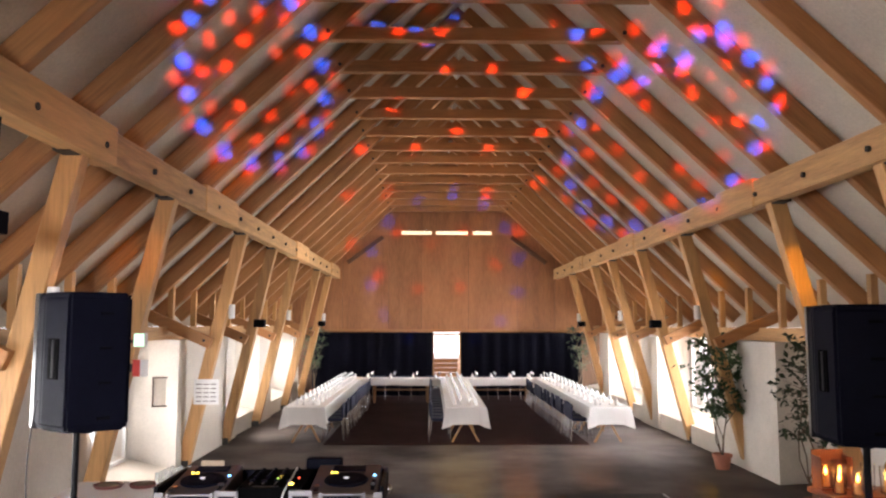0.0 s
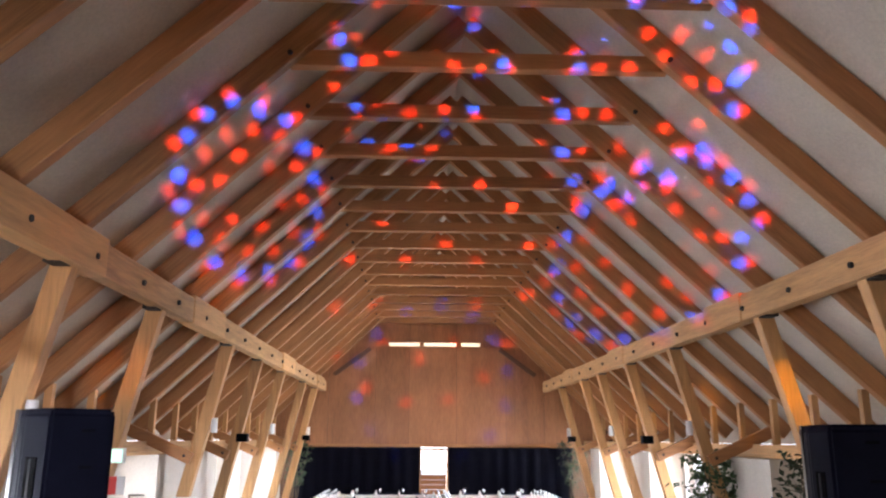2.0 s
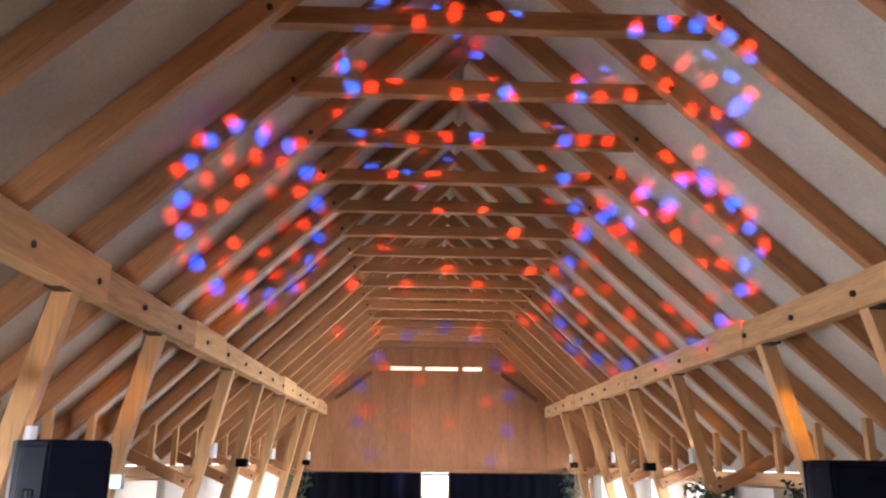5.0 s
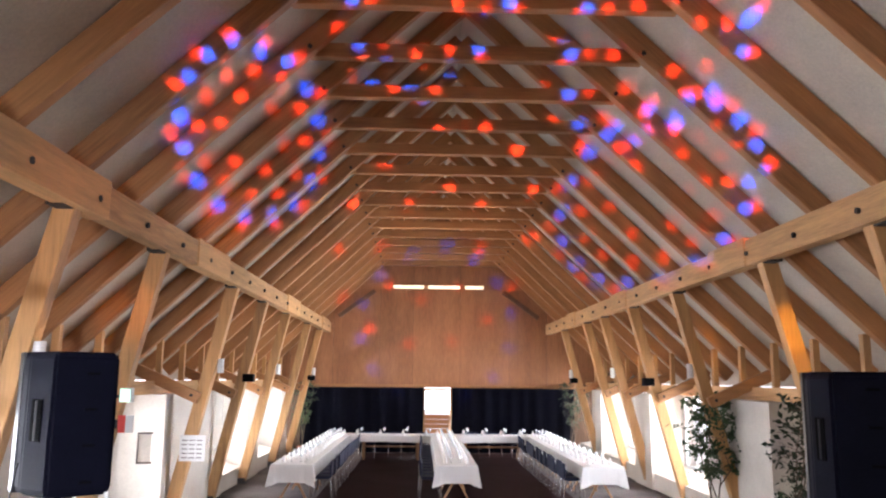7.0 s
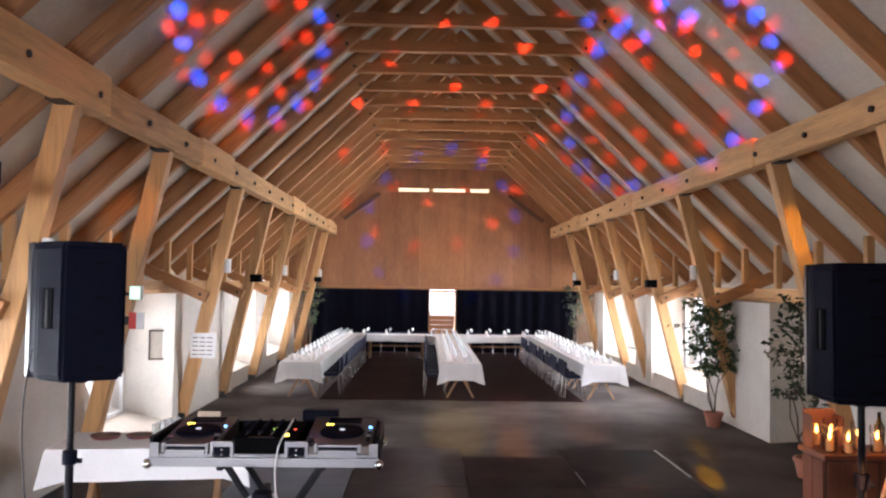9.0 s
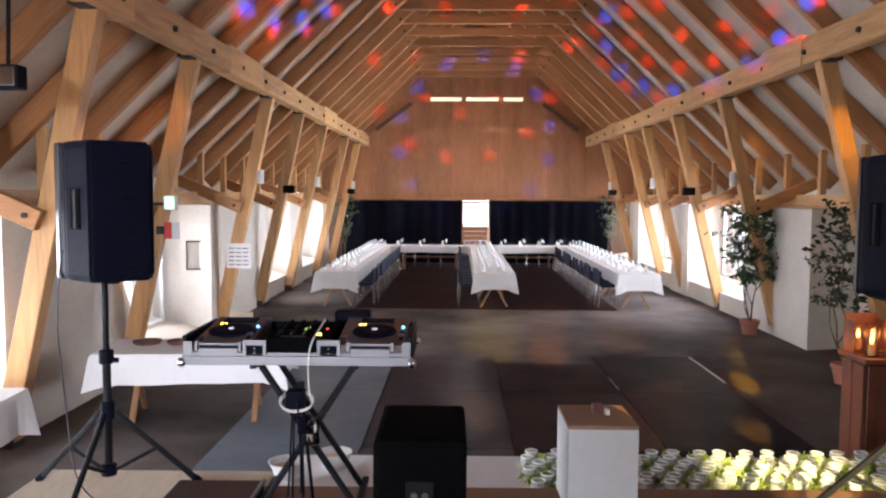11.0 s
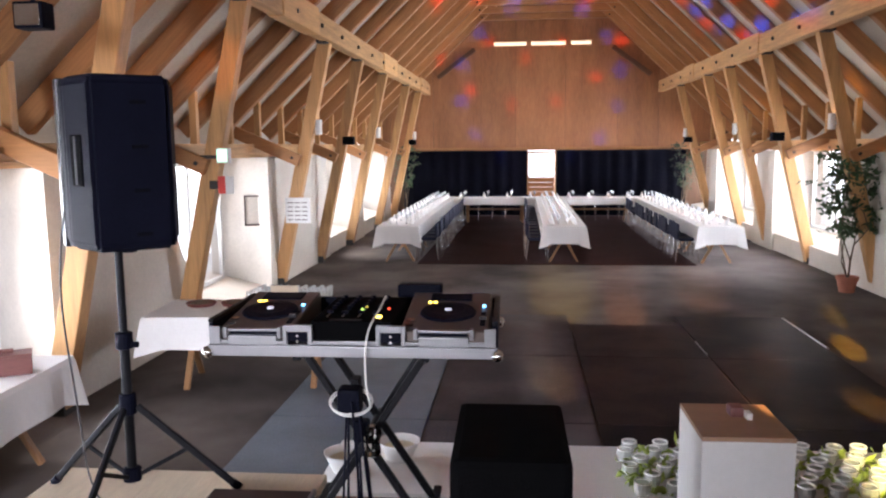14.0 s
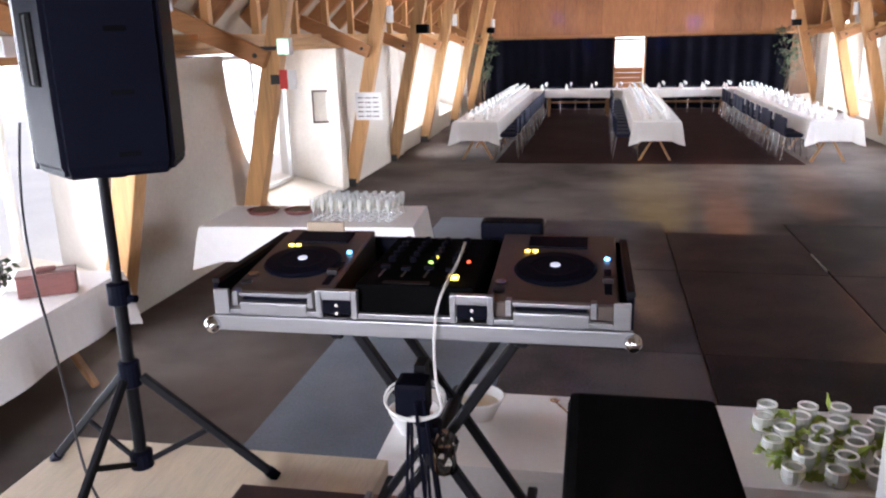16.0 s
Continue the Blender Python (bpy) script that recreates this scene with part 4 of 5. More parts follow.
for bx in (-0.892, -0.604):
    part("drawer_frame", boxed(bx, bx + 0.012, CY0 + 0.001, CY0 + 0.02, CZ + 0.036, CZ + 0.098, 0.002), M_ALU, case)
    part("drawer_frame", boxed(bx + 0.078, bx + 0.09, CY0 + 0.001, CY0 + 0.02, CZ + 0.036, CZ + 0.098, 0.002), M_ALU, case)
    part("drawer_frame", boxed(bx + 0.012, bx + 0.078, CY0 + 0.001, CY0 + 0.02, CZ + 0.078, CZ + 0.098, 0.002), M_ALU, case)
    dr = part("drawer_face", boxed(bx + 0.014, bx + 0.076, CY0 + 0.006, CY0 + 0.018, CZ + 0.038, CZ + 0.076), M_BLACK, case)
    for z in (0.048, 0.066):
        part("screw", tube(bm_new(), (bx + 0.045, CY0 + 0.006, CZ + z), (bx + 0.045, CY0 + 0.002, CZ + z), 0.004, n=8), M_CHROME, dr)

M_LED_Y = glow("amber_button", (1.0, 0.72, 0.1), 7)
M_LED_B = glow("blue_button", (0.15, 0.5, 1.0), 6)
M_LED_R = glow("red_button", (1.0, 0.08, 0.03), 3)
M_LED_W = glow("jog_display", (0.6, 0.62, 0.75), 0.9)
M_LED_G = glow("green_meter", (0.5, 0.9, 0.15), 4)


def deck(x0, x1):
    """A tabletop disc player with a big jog wheel."""
    d = thing("disc_player", "bronze-grey tabletop disc player with a black jog wheel", "disc player", pose((x0 + x1) / 2, 3.78, CZ + 0.0305), "disc players")
    w = (x1 - x0) / 2
    bm = bm_new()
    vs = [bm.verts.new((sx * w, yy, z)) for sx in (-1, 1) for yy, z in ((-0.2, 0.0), (-0.2, 0.048), (0.2, 0.092), (0.2, 0.0))]
    for f in ((0, 1, 2, 3), (7, 6, 5, 4), (0, 4, 5, 1), (1, 5, 6, 2), (2, 6, 7, 3), (3, 7, 4, 0)):
        bm.faces.new([vs[i] for i in f])
    bmesh.ops.recalc_face_normals(bm, faces=bm.faces[:])
    bmesh.ops.bevel(bm, geom=bm.edges[:], offset=0.004, segments=1, affect="EDGES")
    body = part("body", bm, M_DECKGREY, d)
    tilt = Matrix.Translation((0, 0, 0.0705)) @ Matrix.Rotation(math.atan2(0.044, 0.4), 4, "X")

    def on(name, bm2, material, label="", smooth=False):
        o = part(name, bm2, material, d, label, smooth)
        o.matrix_basis = tilt
        return o
    on("jog_wheel", lathe(bm_new(), [(0.09, 0), (0.092, 0.004), (0.087, 0.01), (0.055, 0.013), (0.05, 0.012), (0.001, 0.012)], 32, (0, -0.03, 0)), M_BLACK)
    on("jog_display", lathe(bm_new(), [(0.011, 0.0), (0.011, 0.003), (0.001, 0.0032)], 20, (0, -0.03, 0.0122)), M_LED_W)
    on("screen", boxed(-0.07, 0.07, 0.1, 0.17, 0, 0.006, 0.002), M_BLACK)
    for i in range(2):
        on("button", boxed(-0.075 + 0.018 * i, -0.064 + 0.018 * i, 0.076, 0.083, 0, 0.004), M_LED_Y, "lit amber button")
    on("button", lathe(bm_new(), [(0.006, 0), (0.006, 0.005), (0.001, 0.006)], 12, (w - 0.022, 0.04, 0)), M_LED_B, "lit blue button")
    on("pitch_slot", boxed(w - 0.03, w - 0.014, -0.15, -0.02, 0, 0.002), M_BLACK)
    on("pitch_fader", boxed(w - 0.034, w - 0.01, -0.1, -0.085, 0.002, 0.014, 0.002), M_DECK)
    for i in range(2):
        on("button", lathe(bm_new(), [(0.013, 0), (0.013, 0.006), (0.001, 0.007)], 14, (-w + 0.024, -0.15 + 0.04 * i, 0)), M_CHROME if i else M_DECK)
    part("disc_slot_front", boxed(-0.076, 0.076, -0.226, -0.202, 0.004, 0.034, 0.004), M_ALU, d, "brushed silver front with a disc slot")
    part("slot", boxed(-0.072, 0.072, -0.212, -0.2025, 0.0345, 0.0455), M_BLACK, d)
    part("front_bar", boxed(-0.078, 0.078, -0.222, -0.202, 0.046, 0.054, 0.002), M_ALU, d)
    for s in (-1, 1):
        part("front_block", boxed(s * 0.085 - 0.006, s * 0.085 + 0.006, -0.227, -0.203, 0.026, 0.06, 0.002), M_ALU, d)


deck(-1.105, -0.875)
deck(-0.535, -0.262)
mx = thing("mixer", "black four-channel mixer with lit buttons between the players", "mixer", pose(-0.685, 3.78, CZ + 0.0305))
part("body", boxed(-0.128, 0.128, -0.2, 0.2, 0, 0.075, 0.006), M_GRILLE, mx)
for i in range(4):
    for j in range(5):
        part("knob", tube(bm_new(), (-0.09 + 0.05 * i, 0.16 - 0.045 * j, 0.075), (-0.09 + 0.05 * i, 0.16 - 0.045 * j, 0.088), 0.008, 0.007, 10), M_BLACK, mx)
    part("fader_slot", boxed(-0.092 + 0.05 * i, -0.088 + 0.05 * i, -0.14, -0.06, 0.0752, 0.0765), M_DECKGREY, mx)
    part("fader", boxed(-0.1 + 0.05 * i, -0.08 + 0.05 * i, -0.09 - 0.012 * (i % 2), -0.075 - 0.012 * (i % 2), 0.0768, 0.086, 0.002), M_BLACK, mx)
part("button", boxed(0.065, 0.085, -0.15, -0.135, 0.0752, 0.082), M_LED_Y, mx, "lit orange cue button")
part("crossfader_plate", boxed(-0.07, 0.03, -0.19, -0.172, 0.0752, 0.0775, 0.001), M_BLACKMETAL, mx)
part("button", boxed(0.086, 0.093, -0.019, -0.013, 0.0752, 0.08), M_LED_R, mx, "lit red button")
for i in range(4):
    part("meter", boxed(0.0 + 0.004 * (i % 2), 0.008 + 0.004 * (i % 2), -0.03 + 0.014 * i, -0.022 + 0.014 * i, 0.0752, 0.079), M_LED_G if i < 3 else M_LED_Y, mx)
tagged(part("black_box", boxed(-0.6, -0.44, 3.99, 4.06, CZ + 0.1005, CZ + 0.148, 0.01), M_BLACK), "small black effects box behind the mixer", "box")
# tan sheet in place of the light reflected by the left player's screen
tagged(part("cardboard_card", boxed(-1.055, -0.955, 3.962, 3.972, CZ + 0.1215, CZ + 0.146, 0.002), surface("tan_screen_glare", tones((0.42, 0.33, 0.24), 0.1), 5, (1, 1, 1), 0.8, 0.1, 40)), "tan sheet standing in for light reflected on a player screen", "card")
M_CABLE_W = surface("white_cable", tones((0.6, 0.6, 0.58), 0.1), 5, (1, 1, 1), 0.5, 0.0, 30)
wc = cord("white_cable", [(-0.620, 3.860, 1.790), (-0.600, 3.760, 1.830), (-0.600, 3.640, 1.800), (-0.625, 3.535, 1.770), (-0.635, 3.520, 1.680), (-0.630, 3.520, 1.550), (-0.610, 3.530, 1.520), (-0.650, 3.520, 1.490), (-0.710, 3.540, 1.500)], 0.0032, M_CABLE_W)
tagged(wc, "pale cable running over the front of the case", "cable")
# coil of cable and adapters hung on the stand
ring = thing("cable_coil", "loop of white cable with black leads hung on the stand", "cable", pose(-0.685, 3.56, SZ + 0.47))
bm = bm_new()
for j in range(2):
    prev = None
    rr = 0.064 + 0.003 * j
    for i in range(25):
        a = 2 * math.pi * i / 24
        p = Vector((rr * math.cos(a), rr * 0.55 * math.sin(a) - 0.004 * j, 0.03 * math.sin(a) + 0.008 * j))
        if prev is not None:
            tube(bm, prev, p, 0.0026, n=6)
        prev = p
part("coil", bm, M_CABLE_W, ring)
rnd = random.Random(12)
for i in range(7):
    x = rnd.uniform(-0.05, 0.12)
    part("lead", tube(bm_new(), (x * 0.4, 0.02 * i - 0.05, 0.02), (x, 0.02 * i - 0.03, -0.4), 0.004, n=6), M_BLACK, ring)
part("adapter", boxed(-0.04, 0.03, -0.03, 0.04, -0.03, 0.05, 0.01), M_BLACK, ring)
part("adapter", boxed(0.0, 0.05, 0.0, 0.05, -0.13, -0.06, 0.01), M_BLACK, ring)
part("clear_bag", lathe(bm_new(), [(0.012, -0.17), (0.03, -0.16), (0.026, -0.12), (0.034, -0.09), (0.015, -0.07)], 9, (0.06, 0.0, 0.0)), M_GLASS, ring)
part("hook", boxed(-0.012, 0.012, 0.05, 0.1, -0.06, 0.06), M_BLACKMETAL, ring)
for k in range(5):
    x0 = -0.95 + 0.17 * k
    c2 = cord("floor_lead", [(x0, 3.3 + 0.05 * k, 1.057), (x0 + 0.1, 3.55, 1.057), (x0 + 0.02, 3.7, 1.057), (x0 + 0.2, 3.62 + 0.03 * k, 1.057), (x0 + 0.3, 3.4, 1.057)], 0.005, M_BLACK if k % 2 else M_CABLE_W)
    tagged(c2, "loose lead lying on the stage boards", "cable", "loose leads")

# black bass cabinet, monitor and white plinth
sub = thing("bass_cabinet", "black carpet-covered bass cabinet with rounded corners", "loudspeaker", pose(-0.195, 3.56, SZ))
part("cabinet", boxed(-0.17, 0.17, -0.25, 0.25, 0.0, 0.4, 0.025), M_GRILLE, sub)
for s in (-1, 1):
    part("foot", boxed(s * 0.13 - 0.02, s * 0.13 + 0.02, -0.22, -0.18, -0.0, 0.012), M_BLACK, sub)
pl = part("connector_plate", boxed(-0.05, 0.05, -0.256, -0.2505, 0.13, 0.25, 0.003), M_BLACKMETAL, sub)
for i in range(2):
    part("socket", tube(bm_new(), (-0.02 + 0.04 * i, -0.257, 0.2), (-0.02 + 0.04 * i, -0.264, 0.2), 0.012, n=12), M_DECKGREY, pl)
mon = thing("floor_monitor", "low black floor case with a dark red lid", "case", pose(-1.065, 3.42, SZ))
part("body", boxed(-0.185, 0.185, -0.45, 0.41, 0.0, 0.045, 0.008), M_BLACK, mon)
part("lid", boxed(-0.175, 0.175, -0.44, 0.4, 0.046, 0.06, 0.005), surface("dark_red_lid", tones((0.02, 0.008, 0.009), 0.3), 4, (1, 1, 1), 0.5, 0.1, 60), mon)
part("edge_rail", boxed(0.176, 0.19, -0.45, 0.41, 0.046, 0.064, 0.003), M_ALU, mon)
plinth = thing("plinth", "white painted box with a bare brown top", "plinth", pose(0.525, 3.765, SZ))
part("body", boxed(-0.14, 0.14, -0.158, 0.158, 0.0, 0.355, 0.003), M_WHITE, plinth)
part("top", boxed(-0.14, 0.14, -0.158, 0.158, 0.3555, 0.37, 0.002), surface("brown_board", tones((0.36, 0.22, 0.14), 0.15), 3, (1, 5, 1), 0.6, 0.1, 30), plinth)
ornament = thing("ornament", "small dark red ornament with a white tag", "ornament", pose(0.54, 3.81, SZ + 0.37))
part("stone", boxed(-0.025, 0.02, -0.03, 0.03, 0.0, 0.035, 0.01), M_BROWNBOX, ornament)
part("tag", boxed(0.022, 0.04, -0.05, -0.01, 0.0, 0.022, 0.003), M_WHITE, ornament)

# ---- table in front of the stage, with glass jars ----
FT = pose(1.25, 4.92, 0, 0, 0, 90)
trestle_table(4.6, 0.58, FT, "long trestle table against the stage front")
tablecloth(4.66, 0.6, 0.36, FT, "white cloth on the table against the stage", 77)
M_JAR = thin_glass("cloudy_jar_glass", (0.9, 0.92, 0.9), 0.42)


M_CREAM = surface("pale_cream_filling", tones((0.5, 0.5, 0.34), 0.15), 6, (1, 1, 1), 0.6, 0.1, 40)


def jar():
    j = thing("glass_jar", "small white-rimmed glass tumbler among green leaves", "jar", group="glass jars")
    g = part("glass", lathe(bm_new(), [(0.022, 0), (0.033, 0.008), (0.041, 0.04), (0.038, 0.062), (0.0335, 0.062), (0.036, 0.04), (0.028, 0.012), (0.001, 0.01)], 14), M_JAR, j)
    part("rim", lathe(bm_new(), [(0.031, 0.0625), (0.039, 0.0625), (0.0405, 0.067), (0.036, 0.07), (0.031, 0.067), (0.031, 0.0625)], 14, caps=False), M_WHITE, j)
    part("filling", lathe(bm_new(), [(0.026, 0.0125), (0.031, 0.026), (0.001, 0.028)], 12), M_CREAM, j)
    return j


pj = jar()
rnd = random.Random(4)
k = 0
for row in range(6):
    for col in range(20):
        x, yy = 0.4 + 0.14 * col + (0.065 if row % 2 else 0.0) - 0.01 * row, 4.66 + 0.096 * row
        m = pose(x + rnd.uniform(-0.012, 0.012), yy + rnd.uniform(-0.01, 0.01), TOP)
        if k == 0:
            pj.matrix_world = m
        else:
            copy_thing(pj, m)
        k += 1
bm = bm_new()
pts = [Vector((rnd.uniform(0.33, 3.3), rnd.uniform(4.64, 5.15), TOP + rnd.uniform(0.005, 0.05))) for _ in range(1300)]
leafy(bm, pts, 0.062, rnd)
tagged(part("leaf_garland", bm, M_LEAFPALE), "fresh yellow-green leaves strewn between the jars", "leaves", kind="stuff")
bowl = thing("glass_bowl", "white glass bowl with cream on the table", "bowl", pose(-0.75, 4.99, TOP), "dessert bowls")
part("bowl", lathe(bm_new(), [(0.05, 0), (0.06, 0.005), (0.1, 0.09), (0.105, 0.1), (0.098, 0.1), (0.055, 0.012), (0.001, 0.01)], 24), M_WHITE, bowl, smooth=True)
part("filling", lathe(bm_new(), [(0.06, 0.03), (0.083, 0.066), (0.001, 0.075)], 20), surface("cream", tones((0.75, 0.66, 0.5), 0.05), 6, (1, 1, 1), 0.6, 0.1, 40), bowl)
copy_thing(bowl, pose(-0.99, 4.83, TOP))
sp = thing("serving_spoon", "steel serving spoon lying on the cloth", "spoon", pose(-0.42, 5.12, TOP, 0, 0, 120))
part("handle", boxed(-0.09, 0.04, -0.006, 0.006, 0.002, 0.006, 0.001), M_CHROME, sp)
part("spoon_bowl", lathe(bm_new(), [(0.001, 0.0), (0.016, 0.002), (0.022, 0.008), (0.02, 0.009), (0.001, 0.004)], 14, (0.058, 0, 0)), M_CHROME, sp)

# ---- side table with trays and glasses ----
ST = pose(-2.72, 8.62, 0, 0, 0, 94)
trestle_table(1.78, 0.8, ST, "small trestle table beside the wall")
tablecloth(1.84, 0.84, 0.3, ST, "white cloth on the side table", 55)


def tray(x, y, r):
    t = thing("round_tray", "round dark brown wooden tray on the white cloth", "tray", pose(x, y, TOP), "round trays")
    part("rim", lathe(bm_new(), [(r * 0.85, 0), (r, 0.03), (r, 0.036), (r * 0.96, 0.036), (r * 0.83, 0.008), (0.001, 0.007)], 26), M_BROWNBOX, t)
    part("bread", lathe(bm_new(), [(r * 0.7, 0.0085), (r * 0.72, 0.03), (r * 0.45, 0.045), (0.001, 0.05)], 18), M_BARK, t)


tray(-3.27, 8.7, 0.15)
tray(-2.93, 8.73, 0.14)


def flute():
    bm = lathe(bm_new(), [(0.03, 0), (0.03, 0.004), (0.005, 0.01), (0.004, 0.07), (0.02, 0.1), (0.026, 0.15), (0.024, 0.19), (0.0225, 0.19), (0.024, 0.15), (0.018, 0.102), (0.001, 0.09)], 10)
    f = thing("sparkling_glass", "filled sparkling-wine glass on the side table", "glass", group="sparkling glasses")
    part("glass", bm, M_THIN, f, smooth=True)
    part("wine", lathe(bm_new(), [(0.001, 0.0925), (0.016, 0.103), (0.0225, 0.15), (0.001, 0.151)], 10), surface("sparkling_wine", tones((0.8, 0.74, 0.45), 0.1), 5, (1, 1, 1), 0.2, 0.0, 20), f)
    return f


pf = flute()
k = 0
for r in range(5):
    for c in range(9):
        m = pose(-2.7 + 0.085 * c + 0.01 * r, 8.46 + 0.09 * r, TOP)
        if k == 0:
            pf.matrix_world = m
        else:
            copy_thing(pf, m)
        k += 1

# ---- left table by the window ----
LT = pose(-3.87, 5.6, 0, 0, 0, 3)
trestle_table(2.3, 0.76, LT, "trestle table under the window")
tablecloth(2.36, 0.8, 0.34, LT, "white cloth on the table under the window", 66)
wb = thing("wooden_box", "red-brown wooden box with a carved lid", "box", pose(-3.72, 6.3, TOP, 0, 0, 32))
part("body", boxed(-0.17, 0.17, -0.08, 0.08, 0.0, 0.13, 0.006), M_BROWNBOX, wb)
part("lid", boxed(-0.175, 0.175, -0.085, 0.085, 0.131, 0.15, 0.006), M_BROWNBOX, wb)
part("handle", boxed(-0.06, 0.06, -0.012, 0.012, 0.151, 0.18, 0.01), M_BROWNBOX, wb)
vase = thing("flower_vase", "clear glass vase with pink flowers and leaves", "vase", pose(-4.08, 6.25, TOP))
part("glass", lathe(bm_new(), [(0.05, 0), (0.055, 0.005), (0.06, 0.13), (0.057, 0.13), (0.05, 0.01), (0.001, 0.01)], 16), M_GLASS, vase)
bm = bm_new()
pts = [Vector((rnd.gauss(0, 0.05), rnd.gauss(0, 0.05), rnd.uniform(0.08, 0.22))) for _ in range(90)]
leafy(bm, pts, 0.07, rnd)
part("leaves", bm, M_LEAF, vase)
M_PETAL = surface("pink_petal", tones((0.7, 0.2, 0.26), 0.3), 8, (1, 1, 1), 0.6, 0.0, 30)
for i in range(7):
    part("flower", lathe(bm_new(), [(0.001, 0), (0.018, 0.004), (0.028, 0.018), (0.022, 0.03), (0.001, 0.026)], 9, (rnd.gauss(0, 0.05), rnd.gauss(0, 0.05), rnd.uniform(0.18, 0.25))), M_PETAL, vase)

# ---- party lights behind the camera: lamps with pierced plates that throw rings of dots ----
M_PLATE = surface("black_plate", tones((0.01, 0.01, 0.01), 0.1), 5, (1, 1, 1), 0.9, 0.0, 20)
rig = thing("light_stand", "black stand with party lights at the back of the stage", "light stand", pose(1.0, -1.3, SZ))
part("pole", tube(bm_new(), (0, 0, 0), (0, 0, 1.95), 0.02), M_BLACKMETAL, rig)
part("base", lathe(bm_new(), [(0.25, 0), (0.25, 0.02), (0.03, 0.03)], 24), M_BLACKMETAL, rig)
part("bar", boxed(-0.6, 0.6, -0.02, 0.02, 1.9, 1.94), M_BLACKMETAL, rig)


def ring_projector(at, target, color, power, rings, hole, wide):
    """A narrow lamp behind a plate with rings of holes."""
    t = thing("ring_projector", "small black party light with a pierced front plate", "party light", look(at, target), "party lights")
    d = 0.1
    dots = [(r, 2 * math.pi * (i + ph) / n) for r, n, ph in rings for i in range(n)]
    xy = np.array([(math.tan(radians(r)) * math.cos(a), math.tan(radians(r)) * math.sin(a)) for r, a in dots])
    nr, na, rmax = 34, 220, math.tan(radians(wide + 0.8))
    bm = bm_new()
    grid = [[bm.verts.new((d * rmax * i / nr * math.cos(2 * math.pi * j / na), d * rmax * i / nr * math.sin(2 * math.pi * j / na), -d)) for j in range(na)] for i in range(1, nr + 1)]
    mid = bm.verts.new((0, 0, -d))
    for j in range(na):
        bm.faces.new((mid, grid[0][j], grid[0][(j + 1) % na]))
    h = math.tan(radians(hole))
    for i in range(nr - 1):
        for j in range(na):
            r, a = rmax * (i + 1.5) / nr, 2 * math.pi * (j + 0.5) / na
            if ((xy - (r * math.cos(a), r * math.sin(a))) ** 2).sum(axis=1).min() > h * h:
                bm.faces.new((grid[i][j], grid[i + 1][j], grid[i + 1][(j + 1) % na], grid[i][(j + 1) % na]))
    part("plate", bm, M_PLATE, t)
    part("body", tube(bm_new(), (0, 0, 0.02), (0, 0, 0.14), 0.04), M_BLACK, t)
    part("arm", boxed(-0.005, 0.005, -0.1, 0.0, 0.05, 0.07), M_BLACKMETAL, t)
    ld = bpy.data.lights.new("projector_lamp", "SPOT")
    ld.energy, ld.color, ld.shadow_soft_size, ld.spot_size, ld.spot_blend = power, color, 0.0004, 2 * radians(wide), 0.05
    new("projector_lamp", ld).matrix_world = look(at, target)


BLUE, RED = (0.004, 0.06, 1.0), (1.0, 0.06, 0.02)
AIMS = [((-2.2, 10.3, 5.55), 4.4, 16), ((3.72, 12.45, 5.35), 5.0, 18), ((2.62, 8.95, 6.32), 4.8, 16), ((-0.17, 10.2, 7.4), 5.0, 15), ((0.75, 27.1, 4.2), 5.2, 14)]
for k, (aim, r, n) in enumerate(AIMS):
    faint = 1.0 if k < 4 else 0.75
    ring_projector((0.5 + 0.12 * k, -1.2, 3.02), aim, BLUE, 85000 * faint, [(r, n, 0.1 * k)], 0.43, r + 1.2)
    if k < 4:
        ring_projector((0.5 + 0.12 * k, -1.2, 2.9), aim, RED, 24000, [(r + 0.5, n - 2, 0.4), (r * 0.76, n - 4, 0.15), (r * 0.45, 6, 0.1 * k)], 0.4, r + 1.8)
ring_projector((1.15, -1.2, 2.9), (0.5, 20, 5.8), RED, 70000, [(6.5, 14, 0.2), (3.4, 8, 0.0)], 0.36, 8.2)


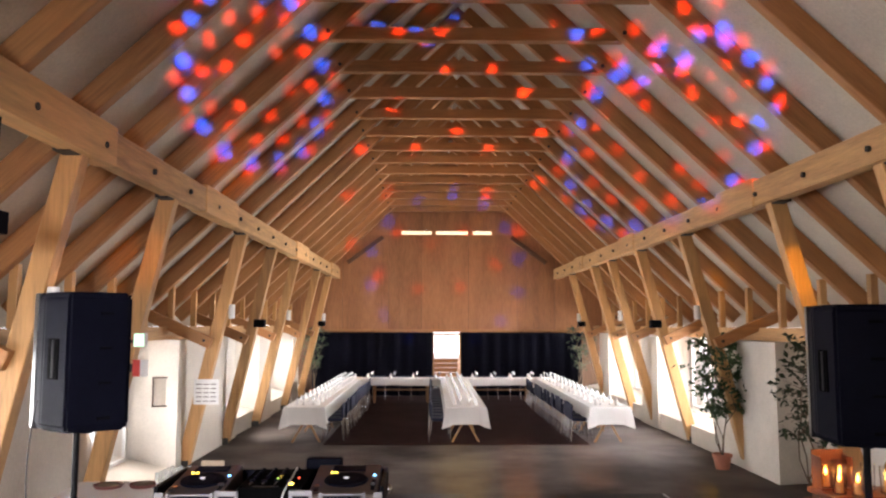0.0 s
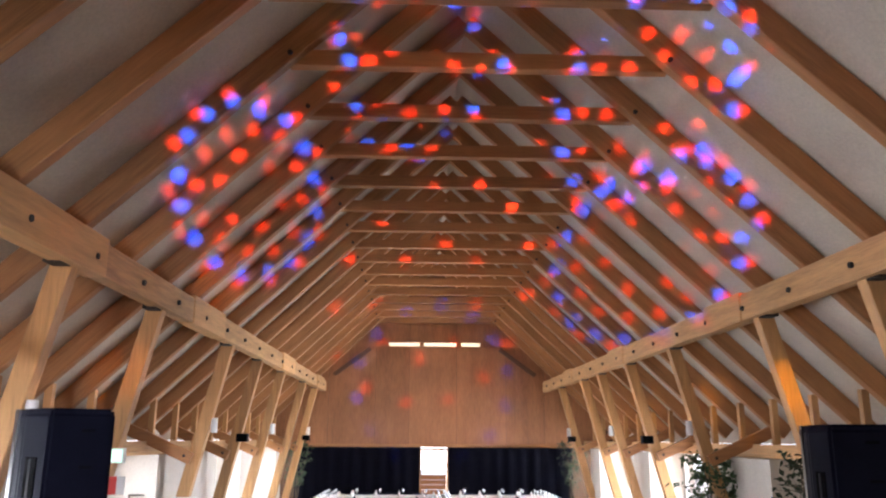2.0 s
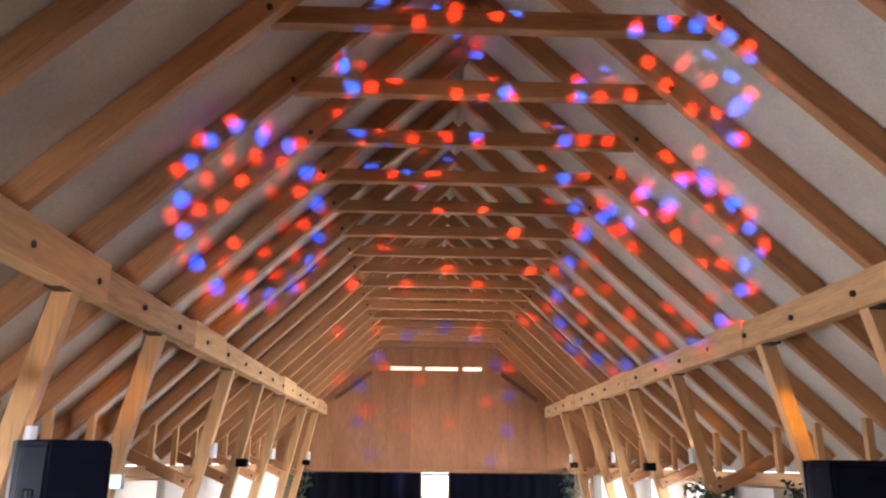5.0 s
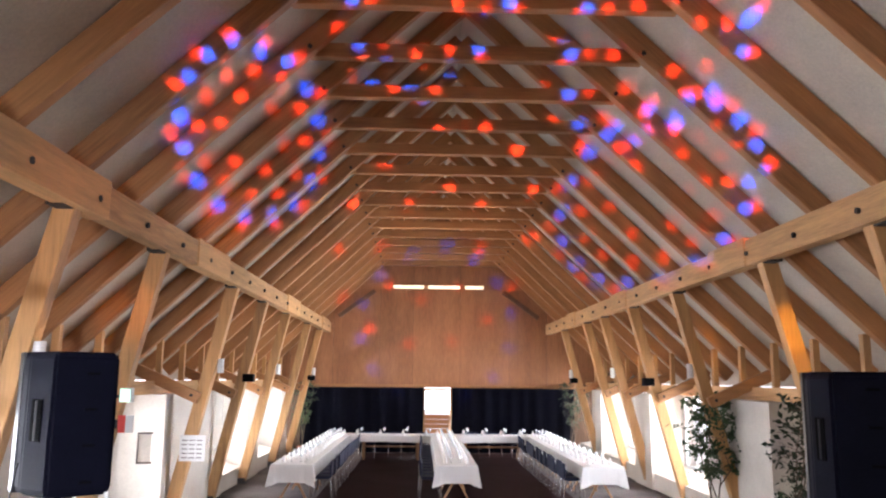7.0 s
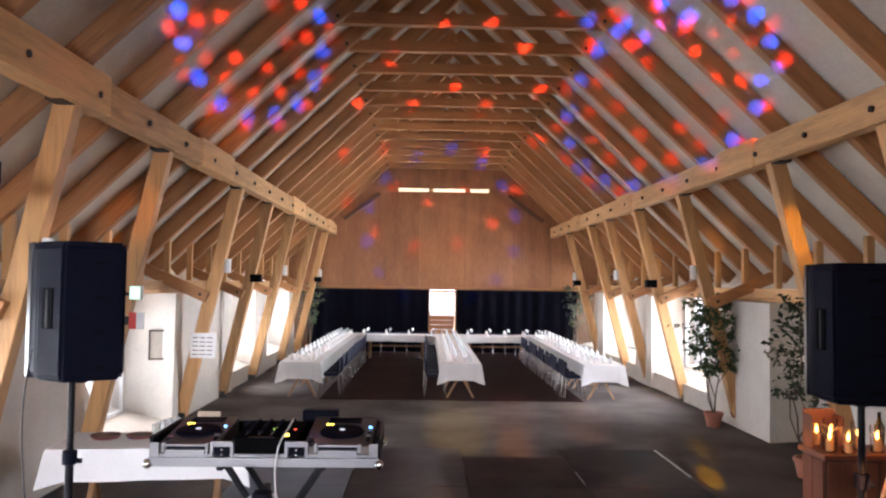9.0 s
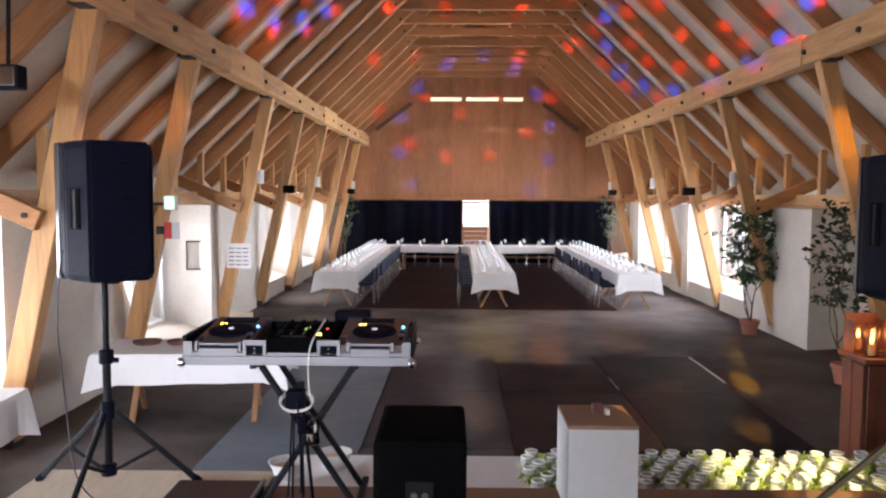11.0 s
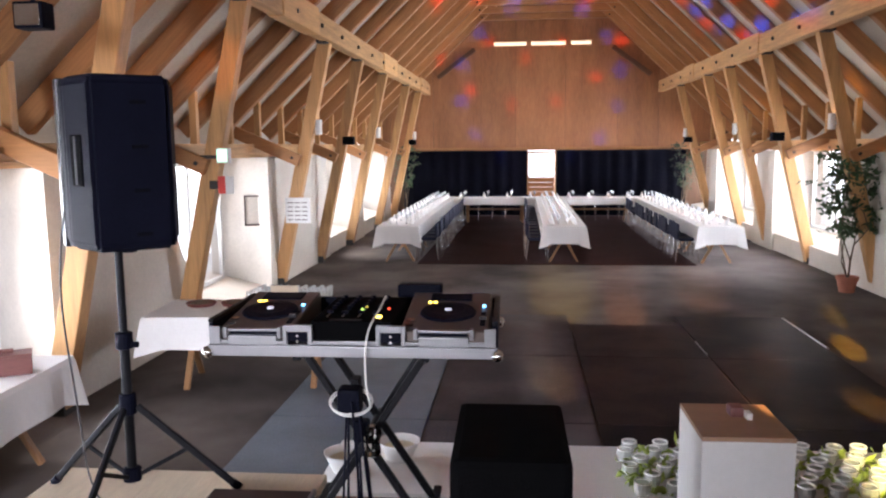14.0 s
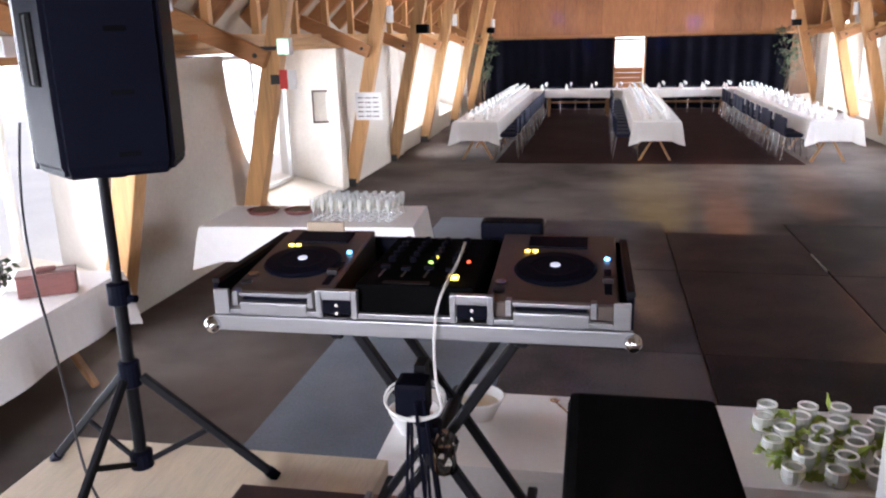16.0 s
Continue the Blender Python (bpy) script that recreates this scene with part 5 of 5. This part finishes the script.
def beam_light(at, target, color, power, size):
    ld = bpy.data.lights.new("beam_lamp", "SPOT")
    ld.energy, ld.color, ld.shadow_soft_size, ld.spot_size, ld.spot_blend = power, color, 0.01, radians(size), 0.8
    new("beam_lamp", ld).matrix_world = look(at, target)


AMBER = (1.0, 0.5, 0.04)
for aim, col, p, s in (((4.6, 9.9, 3.1), AMBER, 6500, 3.6), ((-2.7, 11.5, 4.7), (1.0, 0.35, 0.03), 3500, 5.0), ((5.3, 12.6, 2.7), AMBER, 3500, 3.0),
                       ((-3.6, 10.4, 3.2), (1.0, 0.4, 0.04), 3000, 4.0), ((2.5, 9.4, 0.0), (1.0, 0.45, 0.05), 22000, 2.2), ((1.95, 6.6, 0.0), (1.0, 0.82, 0.34), 10000, 9.0), ((3.62, 10.25, 0.0), (1.0, 0.5, 0.02), 45000, 1.7), ((4.15, 11.9, 0.0), (1.0, 0.6, 0.05), 22000, 1.7), ((2.95, 8.3, 0.0), (1.0, 0.6, 0.05), 45000, 2.2), ((0.2, 8.9, 0.0), (1.0, 0.6, 0.2), 16000, 3.0), ((2.9, 14.2, 0.0), (1.0, 0.45, 0.12), 28000, 4.0), ((1.4, 12.2, 0.0), (1.0, 0.4, 0.1), 26000, 3.0), ((2.1, 8.8, 0.0), (1.0, 0.4, 0.14), 14000, 3.4), ((0.6, 13.6, 0.0), (1.0, 0.72, 0.15), 26000, 5.0), ((1.7, 15.0, 0.0), (1.0, 0.4, 0.15), 22000, 4.0)):
    beam_light((2.9 if aim[0] > 2.8 and aim[2] > 1 else 0.2 if aim[1] > 12 else 1.3, -1.2, 2.98), aim, col, p, s)
beam_light((1.4, -1.2, 3.1), (-3.5, 8.6, 3.7), (1.0, 0.36, 0.05), 500, 13.0)
beam_light((1.3, -1.2, 3.1), (0.6, 12.0, 6.9), (1.0, 0.22, 0.06), 120, 56.0)
beam_light((1.35, -1.2, 3.1), (0.6, 27.0, 4.6), (1.0, 0.4, 0.06), 1800, 19.0)
